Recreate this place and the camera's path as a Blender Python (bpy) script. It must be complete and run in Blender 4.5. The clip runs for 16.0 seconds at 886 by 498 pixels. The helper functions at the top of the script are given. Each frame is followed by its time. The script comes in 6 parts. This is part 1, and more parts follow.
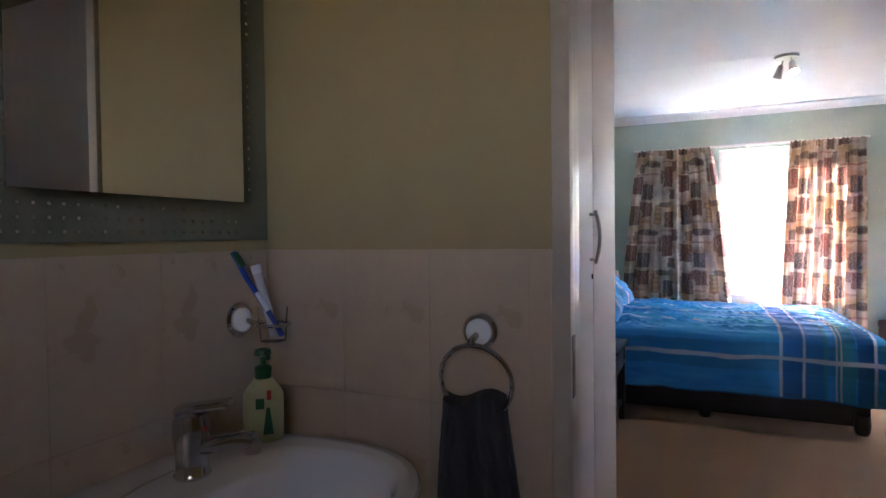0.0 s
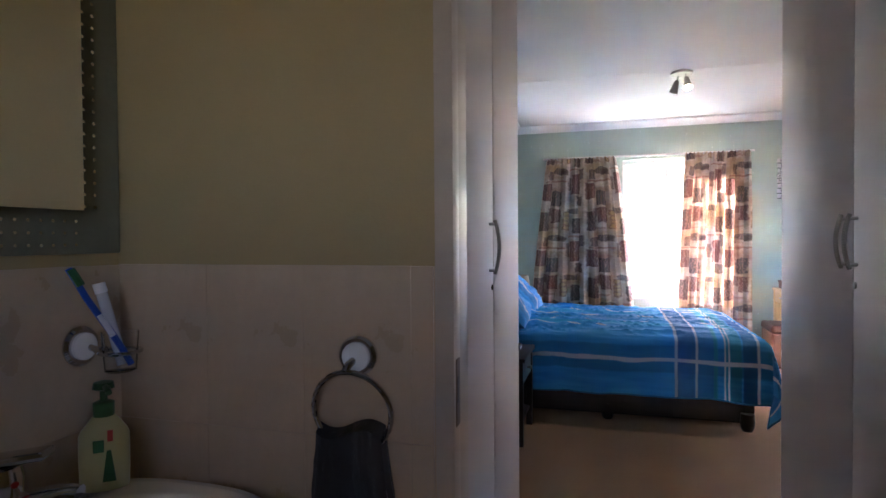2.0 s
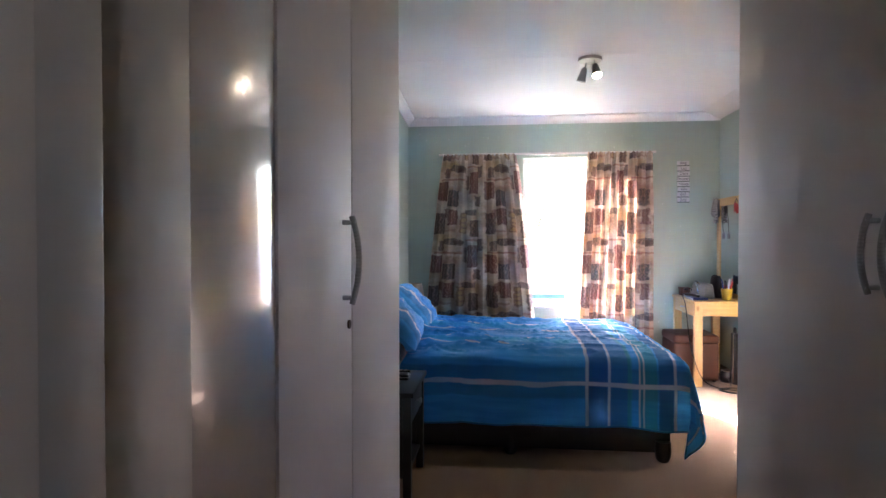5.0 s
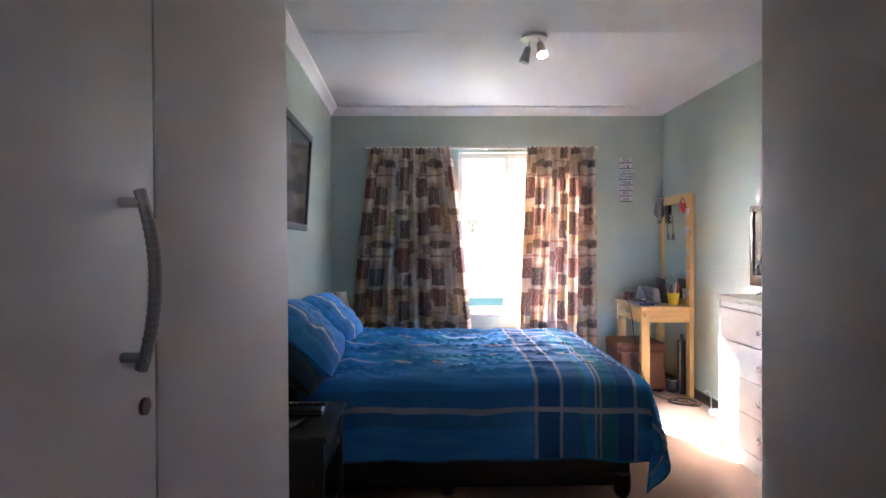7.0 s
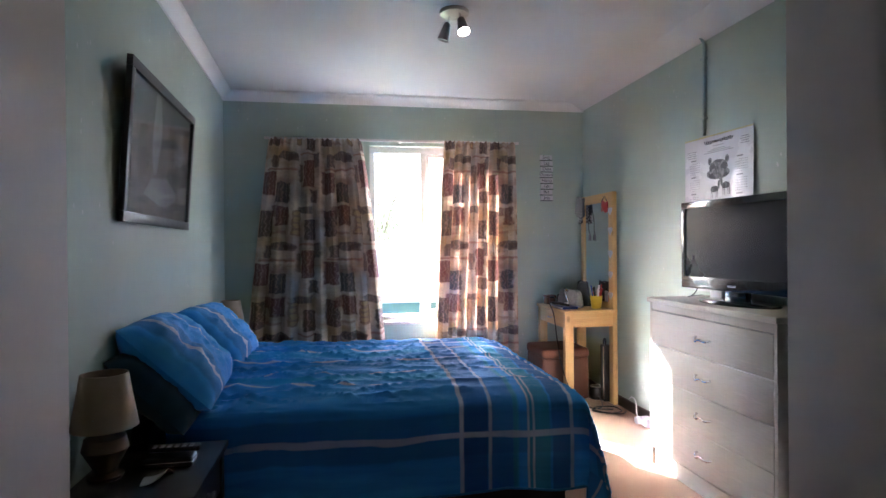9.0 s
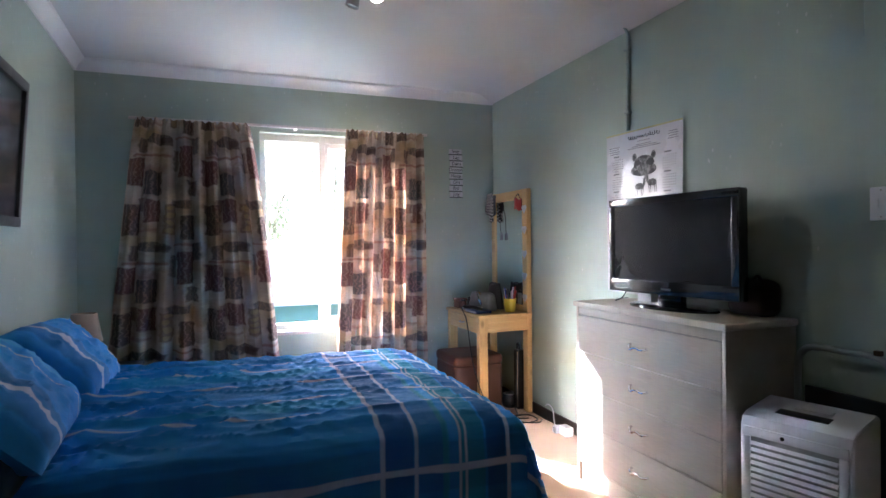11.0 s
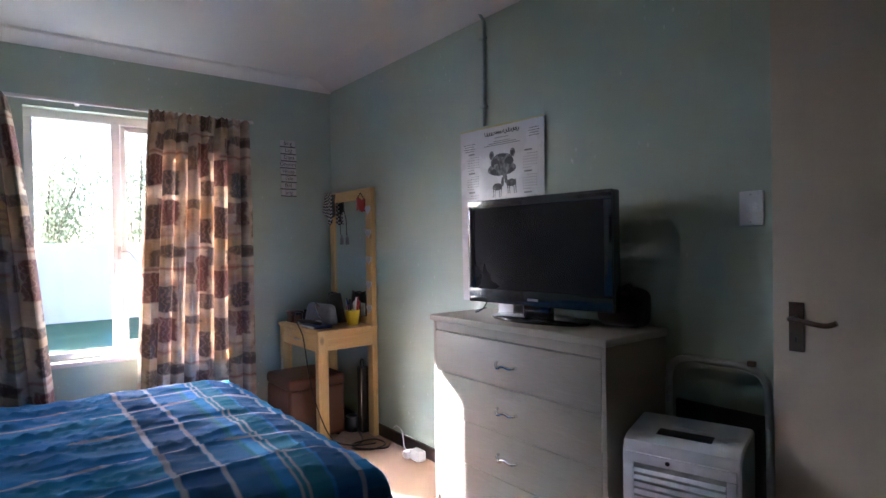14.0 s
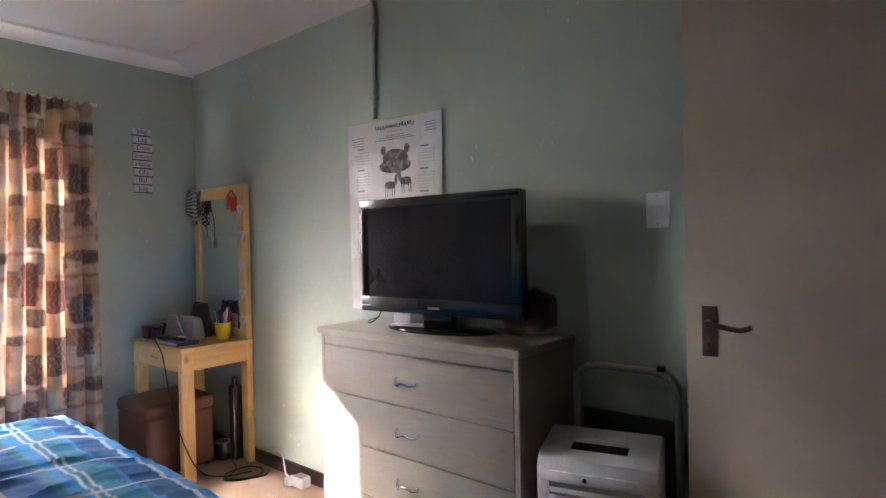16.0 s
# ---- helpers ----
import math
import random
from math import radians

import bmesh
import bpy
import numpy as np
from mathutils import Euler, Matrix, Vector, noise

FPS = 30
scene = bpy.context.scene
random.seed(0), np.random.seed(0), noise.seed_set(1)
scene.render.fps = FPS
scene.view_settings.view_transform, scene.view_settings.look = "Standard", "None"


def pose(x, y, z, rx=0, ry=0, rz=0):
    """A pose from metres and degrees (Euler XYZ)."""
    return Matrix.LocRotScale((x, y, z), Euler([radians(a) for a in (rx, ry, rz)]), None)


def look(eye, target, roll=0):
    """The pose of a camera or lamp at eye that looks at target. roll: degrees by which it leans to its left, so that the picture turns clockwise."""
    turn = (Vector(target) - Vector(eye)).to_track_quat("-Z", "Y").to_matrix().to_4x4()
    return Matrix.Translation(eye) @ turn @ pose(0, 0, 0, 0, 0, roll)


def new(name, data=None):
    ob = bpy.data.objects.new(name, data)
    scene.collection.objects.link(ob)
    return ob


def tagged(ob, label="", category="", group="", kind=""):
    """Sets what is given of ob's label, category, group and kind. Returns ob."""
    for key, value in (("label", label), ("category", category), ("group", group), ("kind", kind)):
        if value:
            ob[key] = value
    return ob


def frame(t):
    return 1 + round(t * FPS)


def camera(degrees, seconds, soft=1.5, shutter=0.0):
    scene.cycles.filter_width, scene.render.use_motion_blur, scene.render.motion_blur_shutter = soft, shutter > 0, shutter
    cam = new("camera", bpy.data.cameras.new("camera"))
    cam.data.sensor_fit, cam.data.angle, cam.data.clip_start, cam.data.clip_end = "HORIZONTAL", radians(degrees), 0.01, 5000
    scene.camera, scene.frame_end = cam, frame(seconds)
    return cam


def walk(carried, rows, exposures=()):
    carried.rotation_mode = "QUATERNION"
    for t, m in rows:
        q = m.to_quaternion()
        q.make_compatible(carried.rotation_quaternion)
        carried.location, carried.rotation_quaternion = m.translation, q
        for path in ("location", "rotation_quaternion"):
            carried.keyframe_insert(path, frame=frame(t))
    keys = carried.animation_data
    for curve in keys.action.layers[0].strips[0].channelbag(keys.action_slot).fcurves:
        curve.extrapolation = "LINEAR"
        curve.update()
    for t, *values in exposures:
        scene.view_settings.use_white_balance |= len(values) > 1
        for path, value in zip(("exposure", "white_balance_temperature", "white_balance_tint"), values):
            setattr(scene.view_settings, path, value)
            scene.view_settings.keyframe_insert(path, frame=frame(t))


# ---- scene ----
cam = camera(75.68, 16.0)
PATH = [
    (0.0, pose(-0.596, -1.566, 1.242, 88.78, 0.69, 24.01)),
    (0.5, pose(-0.588, -1.547, 1.247, 88.80, 0.50, 21.78)),
    (1.0, pose(-0.579, -1.525, 1.250, 88.88, 0.46, 19.72)),
    (1.5, pose(-0.570, -1.498, 1.256, 88.92, 0.47, 17.77)),
    (2.0, pose(-0.560, -1.456, 1.263, 88.99, 0.42, 15.92)),
    (2.5, pose(-0.554, -1.384, 1.264, 88.98, 0.37, 14.16)),
    (3.0, pose(-0.559, -1.299, 1.268, 89.00, 0.22, 12.63)),
    (3.5, pose(-0.578, -1.181, 1.275, 89.08, 0.32, 11.05)),
    (4.0, pose(-0.610, -1.036, 1.277, 89.07, 0.20, 9.18)),
    (6.5, pose(-0.608, -0.362, 1.266, 89.36, 0.22, 0.87)),
    (7, pose(-0.620, -0.221, 1.269, 89.44, 0.27, -1.03)),
    (7.5, pose(-0.624, -0.113, 1.263, 89.50, 0.33, -3.25)),
    (8, pose(-0.611, -0.018, 1.256, 89.57, 0.40, -5.51)),
    (8.5, pose(-0.591, 0.090, 1.248, 89.72, 0.46, -7.59)),
    (11.0, pose(-0.614, 0.624, 1.261, 89.54, 0.61, -20.71)),
    (11.5, pose(-0.612, 0.697, 1.263, 89.54, 0.69, -23.95)),
    (12.0, pose(-0.589, 0.762, 1.266, 89.54, 0.79, -26.53)),
    (12.5, pose(-0.559, 0.837, 1.270, 89.55, 0.81, -29.12)),
    (13.0, pose(-0.534, 0.911, 1.276, 89.60, 0.88, -31.91)),
    (13.5, pose(-0.511, 0.971, 1.280, 89.53, 0.86, -34.75)),
    (14.0, pose(-0.484, 1.048, 1.283, 89.50, 0.90, -37.64)),
    (14.5, pose(-0.455, 1.123, 1.287, 89.41, 0.98, -41.03)),
    (15.0, pose(-0.437, 1.178, 1.294, 89.41, 1.09, -44.20)),
    (15.5, pose(-0.422, 1.232, 1.295, 89.36, 1.15, -47.26)),
    (16.0, pose(-0.392, 1.274, 1.295, 89.35, 1.22, -50.23)),
]
EXPOSURES = [(0.0, 6.0, 5800, 27), (1.5, 5.87, 5800, 27), (3.5, 5.83, 5850, 26), (7.0, 5.11, 5900, 26), (8.5, 4.8, 5700, 24), (11.0, 4.55, 5500, 22), (12.5, 4.22, 5450, 22), (13.5, 4.0, 5500, 22), (14.5, 3.71, 5550, 23), (15.5, 4.15, 5800, 24), (16.0, 4.32, 6150, 24)]
walk(cam, PATH, EXPOSURES)

# ---- world, sun and exposure ----
SUN_DIR = Vector((-0.68, 1.0, 0.69)).normalized()   # from the room towards the sun
world = bpy.data.worlds.new("sky")
scene.world = world
world.use_nodes = True
wt = world.node_tree
sky = wt.nodes.new("ShaderNodeTexSky")
sky.sky_type, sky.sun_disc = "NISHITA", False
sky.sun_elevation = math.asin(SUN_DIR.z)
sky.sun_rotation = math.atan2(SUN_DIR.x, SUN_DIR.y)
wt.links.new(sky.outputs[0], wt.nodes["Background"].inputs[0])
wt.nodes["Background"].inputs[1].default_value = 0.072
sun = new("sun", bpy.data.lights.new("sun", "SUN"))
sun.data.energy, sun.data.angle, sun.data.color = 5.0, radians(0.53), (1.0, 0.95, 0.86)
sun.matrix_world = look(SUN_DIR * 20, (0, 0, 0))


# ---- node materials ----
def rgb(c):
    return (c[0], c[1], c[2], 1)


class Nodes:
    """Short hands for building a node material."""

    def __init__(self, name):
        self.m = bpy.data.materials.new(name)
        self.m.use_nodes = True
        self.t = self.m.node_tree
        self.b = self.t.nodes["Principled BSDF"]

    def add(self, kind, **values):
        n = self.t.nodes.new(kind)
        for k, v in values.items():
            n.inputs[k.replace("_", " ")].default_value = v
        return n

    def link(self, a, b):
        self.t.links.new(a, b)

    def math(self, op, a, b=None, c=None, clamp=False):
        n = self.t.nodes.new("ShaderNodeMath")
        n.operation, n.use_clamp = op, clamp
        for i, v in enumerate((a, b, c)):
            if v is None:
                continue
            if isinstance(v, (int, float)):
                n.inputs[i].default_value = v
            else:
                self.link(v, n.inputs[i])
        return n.outputs[0]

    def mix(self, f, a, b, kind="MIX"):
        n = self.t.nodes.new("ShaderNodeMix")
        n.data_type, n.blend_type = "RGBA", kind
        for i, v in ((0, f), (6, a), (7, b)):
            if isinstance(v, (int, float)):
                n.inputs[i].default_value = v
            elif isinstance(v, tuple):
                n.inputs[i].default_value = rgb(v)
            else:
                self.link(v, n.inputs[i])
        return n.outputs[2]

    def coords(self, kind="Object"):
        return self.t.nodes.new("ShaderNodeTexCoord").outputs[kind]

    def stretched(self, src, scale):
        n = self.t.nodes.new("ShaderNodeMapping")
        n.inputs["Scale"].default_value = scale
        self.link(src, n.inputs[0])
        return n.outputs[0]

    def noise(self, src, scale, detail=4, rough=0.55):
        n = self.add("ShaderNodeTexNoise", Scale=scale, Detail=detail, Roughness=rough)
        self.link(src, n.inputs["Vector"])
        return n.outputs["Fac"]

    def ramp(self, src, lo, hi):
        n = self.t.nodes.new("ShaderNodeMapRange")
        n.inputs["From Min"].default_value, n.inputs["From Max"].default_value = lo, hi
        self.link(src, n.inputs["Value"])
        return n.outputs["Result"]

    def bump(self, height, strength=0.3, distance=0.002):
        n = self.add("ShaderNodeBump", Strength=strength, Distance=distance)
        self.link(height, n.inputs["Height"])
        self.link(n.outputs["Normal"], self.b.inputs["Normal"])

    def colour(self, socket):
        self.link(socket, self.b.inputs["Base Color"])

    def set(self, **values):
        for k, v in values.items():
            self.b.inputs[k.replace("_", " ")].default_value = v
        return self


def surface(name, col, rough=0.5, vary=0.12, fine=60, coarse=4, bump=0.15, depth=0.001, metal=0.0, stretch=(1, 1, 1), coat=0.0, spec=0.5, rnd=0.0):
    """Paint, plastic, metal and the like: colour with grain and stains, uneven gloss and fine relief."""
    n = Nodes(name)
    src = n.stretched(n.coords(), stretch)
    a, b = n.noise(src, fine), n.noise(src, coarse, 5)
    dark = tuple(c * (1 - vary) for c in col)
    light = tuple(min(1, c * (1 + vary * 0.6)) for c in col)
    c = n.mix(n.ramp(b, 0.3, 0.7), dark, light)
    c = n.mix(n.math("MULTIPLY", n.ramp(a, 0.35, 0.75), 0.35), c, tuple(x * (1 - vary * 1.6) for x in col))
    if rnd:
        info = n.t.nodes.new("ShaderNodeObjectInfo")
        c = n.mix(n.math("MULTIPLY", info.outputs["Random"], rnd), c, tuple(x * 0.62 for x in col))
    n.colour(c)
    n.link(n.math("MULTIPLY_ADD", b, 0.25, rough - 0.12, clamp=True), n.b.inputs["Roughness"])
    n.set(Metallic=metal, Coat_Weight=coat, Specular_IOR_Level=spec)
    if bump:
        n.bump(a, bump, depth)
    return n.m


def wall_paint(name, col, vary=0.07, chips=1.0):
    """Rolled emulsion paint over plaster with blisters, scuffs and faint patches."""
    n = Nodes(name)
    src = n.coords()
    big, mid, small = n.noise(src, 1.3, 6), n.noise(src, 9, 4), n.noise(src, 140, 2)
    c = n.mix(n.ramp(big, 0.3, 0.7), tuple(x * (1 - vary) for x in col), tuple(min(1, x * (1 + vary)) for x in col))
    c = n.mix(n.math("MULTIPLY", n.ramp(mid, 0.45, 0.8), 0.2), c, tuple(x * 0.82 for x in col))
    v = n.add("ShaderNodeTexVoronoi", Scale=15.0)
    n.link(n.stretched(src, (1.6, 1.6, 0.8)), v.inputs["Vector"])
    keep = n.ramp(n.noise(src, 1.7, 2), 0.48, 0.56)
    chip = n.math("MULTIPLY", n.math("LESS_THAN", v.outputs["Distance"], 0.105), keep)
    c = n.mix(n.math("MULTIPLY", chip, 0.75 * chips), c, (0.62, 0.64, 0.61))
    n.colour(c)
    n.set(Roughness=0.55, Specular_IOR_Level=0.35)
    n.bump(n.math("ADD", n.math("MULTIPLY", small, 0.5), n.math("ADD", n.math("MULTIPLY", mid, 0.9), n.math("MULTIPLY", chip, -1.4 * chips))), 0.35, 0.0022)
    return n.m


def wood(name, light, dark, rough=0.45, scale=1.0, axis=0, knots=0.0, coat=0.0):
    """Grained wood; axis: the way the grain runs."""
    n = Nodes(name)
    st = [14.0 * scale] * 3
    st[axis] = 1.1 * scale
    src = n.stretched(n.coords(), tuple(st))
    info = n.t.nodes.new("ShaderNodeObjectInfo")
    off = n.t.nodes.new("ShaderNodeVectorMath")
    off.operation = "ADD"
    n.link(src, off.inputs[0])
    n.link(n.math("MULTIPLY", info.outputs["Random"], 30), off.inputs[1])
    g = n.noise(off.outputs[0], 2.4, 6, 0.65)
    fine = n.noise(off.outputs[0], 14, 3)
    w = n.math("FRACT", n.math("MULTIPLY", g, 5.0))
    c = n.mix(n.ramp(g, 0.25, 0.75), dark, light)
    c = n.mix(n.math("MULTIPLY", w, 0.35), c, tuple(x * 0.72 for x in light))
    c = n.mix(n.math("MULTIPLY", n.ramp(fine, 0.5, 0.9), 0.5), c, tuple(x * 0.7 for x in dark))
    if knots:
        v = n.add("ShaderNodeTexVoronoi", Scale=3.2)
        n.link(n.stretched(n.coords(), tuple(2.2 if i != axis else 1.2 for i in range(3))), v.inputs["Vector"])
        k = n.math("SUBTRACT", 1.0, n.ramp(v.outputs["Distance"], 0.05, 0.13))
        c = n.mix(n.math("MULTIPLY", k, knots, clamp=True), c, tuple(x * 0.35 for x in dark))
    n.colour(c)
    n.set(Roughness=rough, Coat_Weight=coat)
    n.bump(fine, 0.12, 0.0008)
    return n.m


def cloth(name, col, scale=900, vary=0.15, rough=0.85, bump=0.4):
    n = Nodes(name)
    src = n.coords()
    a, b = n.noise(src, scale * 0.4, 2), n.noise(src, 7, 4)
    c = n.mix(n.ramp(b, 0.3, 0.7), tuple(x * (1 - vary) for x in col), tuple(min(1, x * (1 + vary)) for x in col))
    n.colour(n.mix(n.math("MULTIPLY", a, 0.3), c, tuple(x * 0.6 for x in col)))
    n.set(Roughness=rough, Sheen_Weight=0.25, Specular_IOR_Level=0.15)
    n.bump(a, bump, 0.0015)
    return n.m


def stripes_cover(name, along=1.0):
    """Blue bed linen with white lines both ways, and a darker checked band near the foot."""
    n = Nodes(name)
    uv = n.coords("UV")
    sep = n.t.nodes.new("ShaderNodeSeparateXYZ")
    n.link(uv, sep.inputs[0])
    u, v = sep.outputs[0], sep.outputs[1]
    wob = n.math("MULTIPLY", n.math("SUBTRACT", n.noise(uv, 5, 2), 0.5), 0.012)
    u, v = n.math("ADD", u, wob), n.math("ADD", v, wob)

    def band(s, mid, half, edge=0.003):
        d = n.math("ABSOLUTE", n.math("SUBTRACT", s, mid))
        return n.math("SUBTRACT", 1.0, n.ramp(d, half - edge, half + edge), clamp=True)

    thread = n.noise(n.stretched(uv, (500, 500, 1)), 1.0, 2)
    tone = n.noise(n.stretched(uv, (2.5, 30, 1)), 1.0, 3)
    c = n.mix(n.ramp(tone, 0.35, 0.65), (0.020, 0.29, 0.80), (0.042, 0.38, 0.90))
    # lengthwise darker and lighter strips
    for mid, half, col, f in ((0.20, 0.09, (0.014, 0.19, 0.53), 0.7), (0.62, 0.06, (0.04, 0.45, 0.84), 0.6), (0.93, 0.07, (0.018, 0.24, 0.63), 0.6),
                              (1.25, 0.08, (0.04, 0.44, 0.84), 0.6), (1.62, 0.08, (0.014, 0.20, 0.55), 0.6)):
        c = n.mix(n.math("MULTIPLY", band(v, mid, half, 0.006), f), c, col)
    # the checked band near the foot
    for mid, half, col, f in ((1.42, 0.055, (0.010, 0.10, 0.38), 0.8), (1.545, 0.06, (0.014, 0.15, 0.48), 0.7), (1.70, 0.05, (0.012, 0.22, 0.26), 0.55),
                              (1.60, 0.012, (0.02, 0.34, 0.40), 0.5), (1.80, 0.04, (0.010, 0.10, 0.36), 0.75), (2.05, 0.10, (0.016, 0.19, 0.62), 0.7)):
        c = n.mix(n.math("MULTIPLY", band(u, mid, half, 0.004), f), c, col)
    white = (0.62, 0.68, 0.78)
    mask = None
    for s, mid, half in ((v, 0.195, 0.0135), (v, 0.52, 0.006), (v, 0.74, 0.008), (v, 1.03, 0.007), (v, 1.33, 0.010), (v, 1.75, 0.0135), (v, 1.52, 0.006),
                         (u, 1.36, 0.009), (u, 1.485, 0.007), (u, 1.655, 0.0045), (u, 1.678, 0.0045), (u, 1.85, 0.008), (u, 2.13, 0.012)):
        b = band(s, mid, half)
        mask = b if mask is None else n.math("MAXIMUM", mask, b)
    c = n.mix(n.math("MULTIPLY", mask, 0.8), c, white)
    c = n.mix(n.math("MULTIPLY", thread, 0.18), c, (0.004, 0.05, 0.16))
    n.colour(c)
    n.set(Roughness=0.75, Sheen_Weight=0.1, Specular_IOR_Level=0.3)
    n.bump(n.math("ADD", thread, n.math("MULTIPLY", n.noise(uv, 22, 4), 1.1)), 0.35, 0.004)
    return n.m


def patchwork(name):
    """Printed curtain cloth: washed cream ground with a repeating half-metre design of maroon and brown blocks, ovals and ochre strips; light shows through."""
    n = Nodes(name)
    uv = n.coords("UV")
    sep = n.t.nodes.new("ShaderNodeSeparateXYZ")
    n.link(uv, sep.inputs[0])
    wob = n.math("MULTIPLY", n.math("SUBTRACT", n.noise(uv, 16, 4), 0.5), 0.05)
    wob2 = n.math("MULTIPLY", n.math("SUBTRACT", n.noise(uv, 11, 4), 0.5), 0.06)
    U, V = 0.50, 0.72
    u = n.math("MULTIPLY", n.math("FRACT", n.math("DIVIDE", n.math("ADD", sep.outputs[0], wob), U)), U)
    v = n.math("MULTIPLY", n.math("FRACT", n.math("DIVIDE", n.math("ADD", sep.outputs[1], wob2), V)), V)
    wash = n.noise(n.stretched(uv, (7, 4, 1)), 1.0, 5, 0.6)
    wash2 = n.noise(n.stretched(uv, (3, 6, 1)), 1.0, 4)
    dry = n.noise(n.stretched(uv, (14, 60, 1)), 1.0, 4)
    c = n.mix(n.ramp(wash, 0.35, 0.65), (0.50, 0.38, 0.27), (0.83, 0.71, 0.57))
    c = n.mix(n.math("MULTIPLY", n.ramp(wash2, 0.46, 0.66), 0.75), c, (0.42, 0.26, 0.14))
    smudge = n.noise(n.stretched(uv, (10, 7, 1)), 1.0, 5, 0.65)
    c = n.mix(n.math("MULTIPLY", n.ramp(smudge, 0.56, 0.68), 0.5), c, (0.17, 0.085, 0.05))
    wv = n.add("ShaderNodeTexWave", Scale=14.0, Distortion=8.0, Detail=2.0, Detail_Scale=2.0)
    n.link(uv, wv.inputs["Vector"])
    glyph = n.ramp(wv.outputs["Fac"], 0.66, 0.9)

    def motif(c, mu, mv, hu, hv, col, f, soft=0.006, oval=False, marks=0.0):
        du = n.math("ABSOLUTE", n.math("SUBTRACT", u, mu))
        dv = n.math("ABSOLUTE", n.math("SUBTRACT", v, mv))
        if oval:
            a, b = n.math("DIVIDE", du, hu), n.math("DIVIDE", dv, hv)
            d = n.math("ADD", n.math("MULTIPLY", a, a), n.math("MULTIPLY", b, b))
            mask = n.math("SUBTRACT", 1.0, n.ramp(d, 0.8, 1.2), clamp=True)
        else:
            a = n.math("SUBTRACT", 1.0, n.ramp(du, hu - soft, hu + soft * 0.6), clamp=True)
            b = n.math("SUBTRACT", 1.0, n.ramp(dv, hv - soft, hv + soft * 0.6), clamp=True)
            mask = n.math("MULTIPLY", a, b)
        ink = n.mix(n.math("MULTIPLY", dry, 0.7), col, tuple(min(1.0, x * 1.6 + 0.02) for x in col))
        if marks:
            ink = n.mix(n.math("MULTIPLY", glyph, marks), ink, (0.36, 0.22, 0.17))
        return n.mix(n.math("MULTIPLY", mask, f), c, ink)

    maroon, brown, dark, ochre = (0.12, 0.028, 0.023), (0.07, 0.034, 0.025), (0.045, 0.034, 0.036), (0.40, 0.235, 0.08)
    grey, rust = (0.34, 0.29, 0.27), (0.24, 0.09, 0.06)
    for row in ((0.11, 0.42, 0.095, 0.05, ochre, 0.55, 0.03), (0.33, 0.36, 0.07, 0.11, grey, 0.7, 0.04), (0.30, 0.10, 0.08, 0.08, grey, 0.7, 0.05), (0.43, 0.64, 0.06, 0.06, ochre, 0.5, 0.03),
                (0.17, 0.275, 0.13, 0.010, rust, 0.8, 0.008), (0.40, 0.40, 0.08, 0.008, rust, 0.7, 0.006), (0.12, 0.49, 0.10, 0.012, rust, 0.6, 0.010), (0.20, 0.18, 0.08, 0.03, rust, 0.45, 0.02)):
        c = motif(c, *row)
    for row in ((0.065, 0.565, 0.052, 0.105, brown, 0.93), (0.062, 0.165, 0.055, 0.09, maroon, 0.93), (0.20, 0.625, 0.05, 0.078, maroon, 0.9), (0.19, 0.09, 0.058, 0.08, dark, 0.9),
                (0.30, 0.57, 0.028, 0.10, (0.22, 0.12, 0.06), 0.85), (0.405, 0.24, 0.045, 0.11, maroon, 0.93), (0.42, 0.51, 0.042, 0.082, brown, 0.93), (0.445, 0.06, 0.04, 0.05, brown, 0.85)):
        c = motif(c, *row, marks=0.6)
    c = motif(c, 0.21, 0.385, 0.092, 0.036, dark, 0.8, oval=True, marks=0.6)
    c = motif(c, 0.25, 0.37, 0.05, 0.028, brown, 0.8)
    c = motif(c, 0.36, 0.675, 0.06, 0.03, dark, 0.75, marks=0.5)
    c = motif(c, 0.10, 0.34, 0.03, 0.05, brown, 0.8, marks=0.5)
    c = motif(c, 0.12, 0.66, 0.03, 0.045, maroon, 0.7, marks=0.5)
    c = motif(c, 0.33, 0.25, 0.024, 0.075, brown, 0.75, marks=0.5)
    c = motif(c, 0.47, 0.35, 0.026, 0.06, dark, 0.75, marks=0.5)
    for k in range(4):
        c = motif(c, 0.30, 0.50 + 0.047 * k, 0.017, 0.017, (0.44, 0.30, 0.13), 0.7, oval=True)
    n.colour(c)
    n.set(Roughness=0.85, Sheen_Weight=0.15, Specular_IOR_Level=0.2)
    n.bump(n.noise(uv, 300, 2), 0.25, 0.001)
    tr = n.t.nodes.new("ShaderNodeBsdfTranslucent")
    n.link(n.mix(0.18, c, (0.90, 0.86, 0.80)), tr.inputs["Color"])
    ms = n.t.nodes.new("ShaderNodeMixShader")
    ms.inputs[0].default_value = 0.27
    out = n.t.nodes["Material Output"]
    n.link(n.b.outputs[0], ms.inputs[1])
    n.link(tr.outputs[0], ms.inputs[2])
    n.link(ms.outputs[0], out.inputs["Surface"])
    return n.m


def glass(name):
    return Nodes(name).set(Base_Color=(1, 1, 1, 1), Roughness=0.0, Transmission_Weight=1.0, IOR=1.45).m


def mirror_glass(name):
    return Nodes(name).set(Base_Color=(0.86, 0.88, 0.87, 1), Roughness=0.015, Metallic=1.0).m


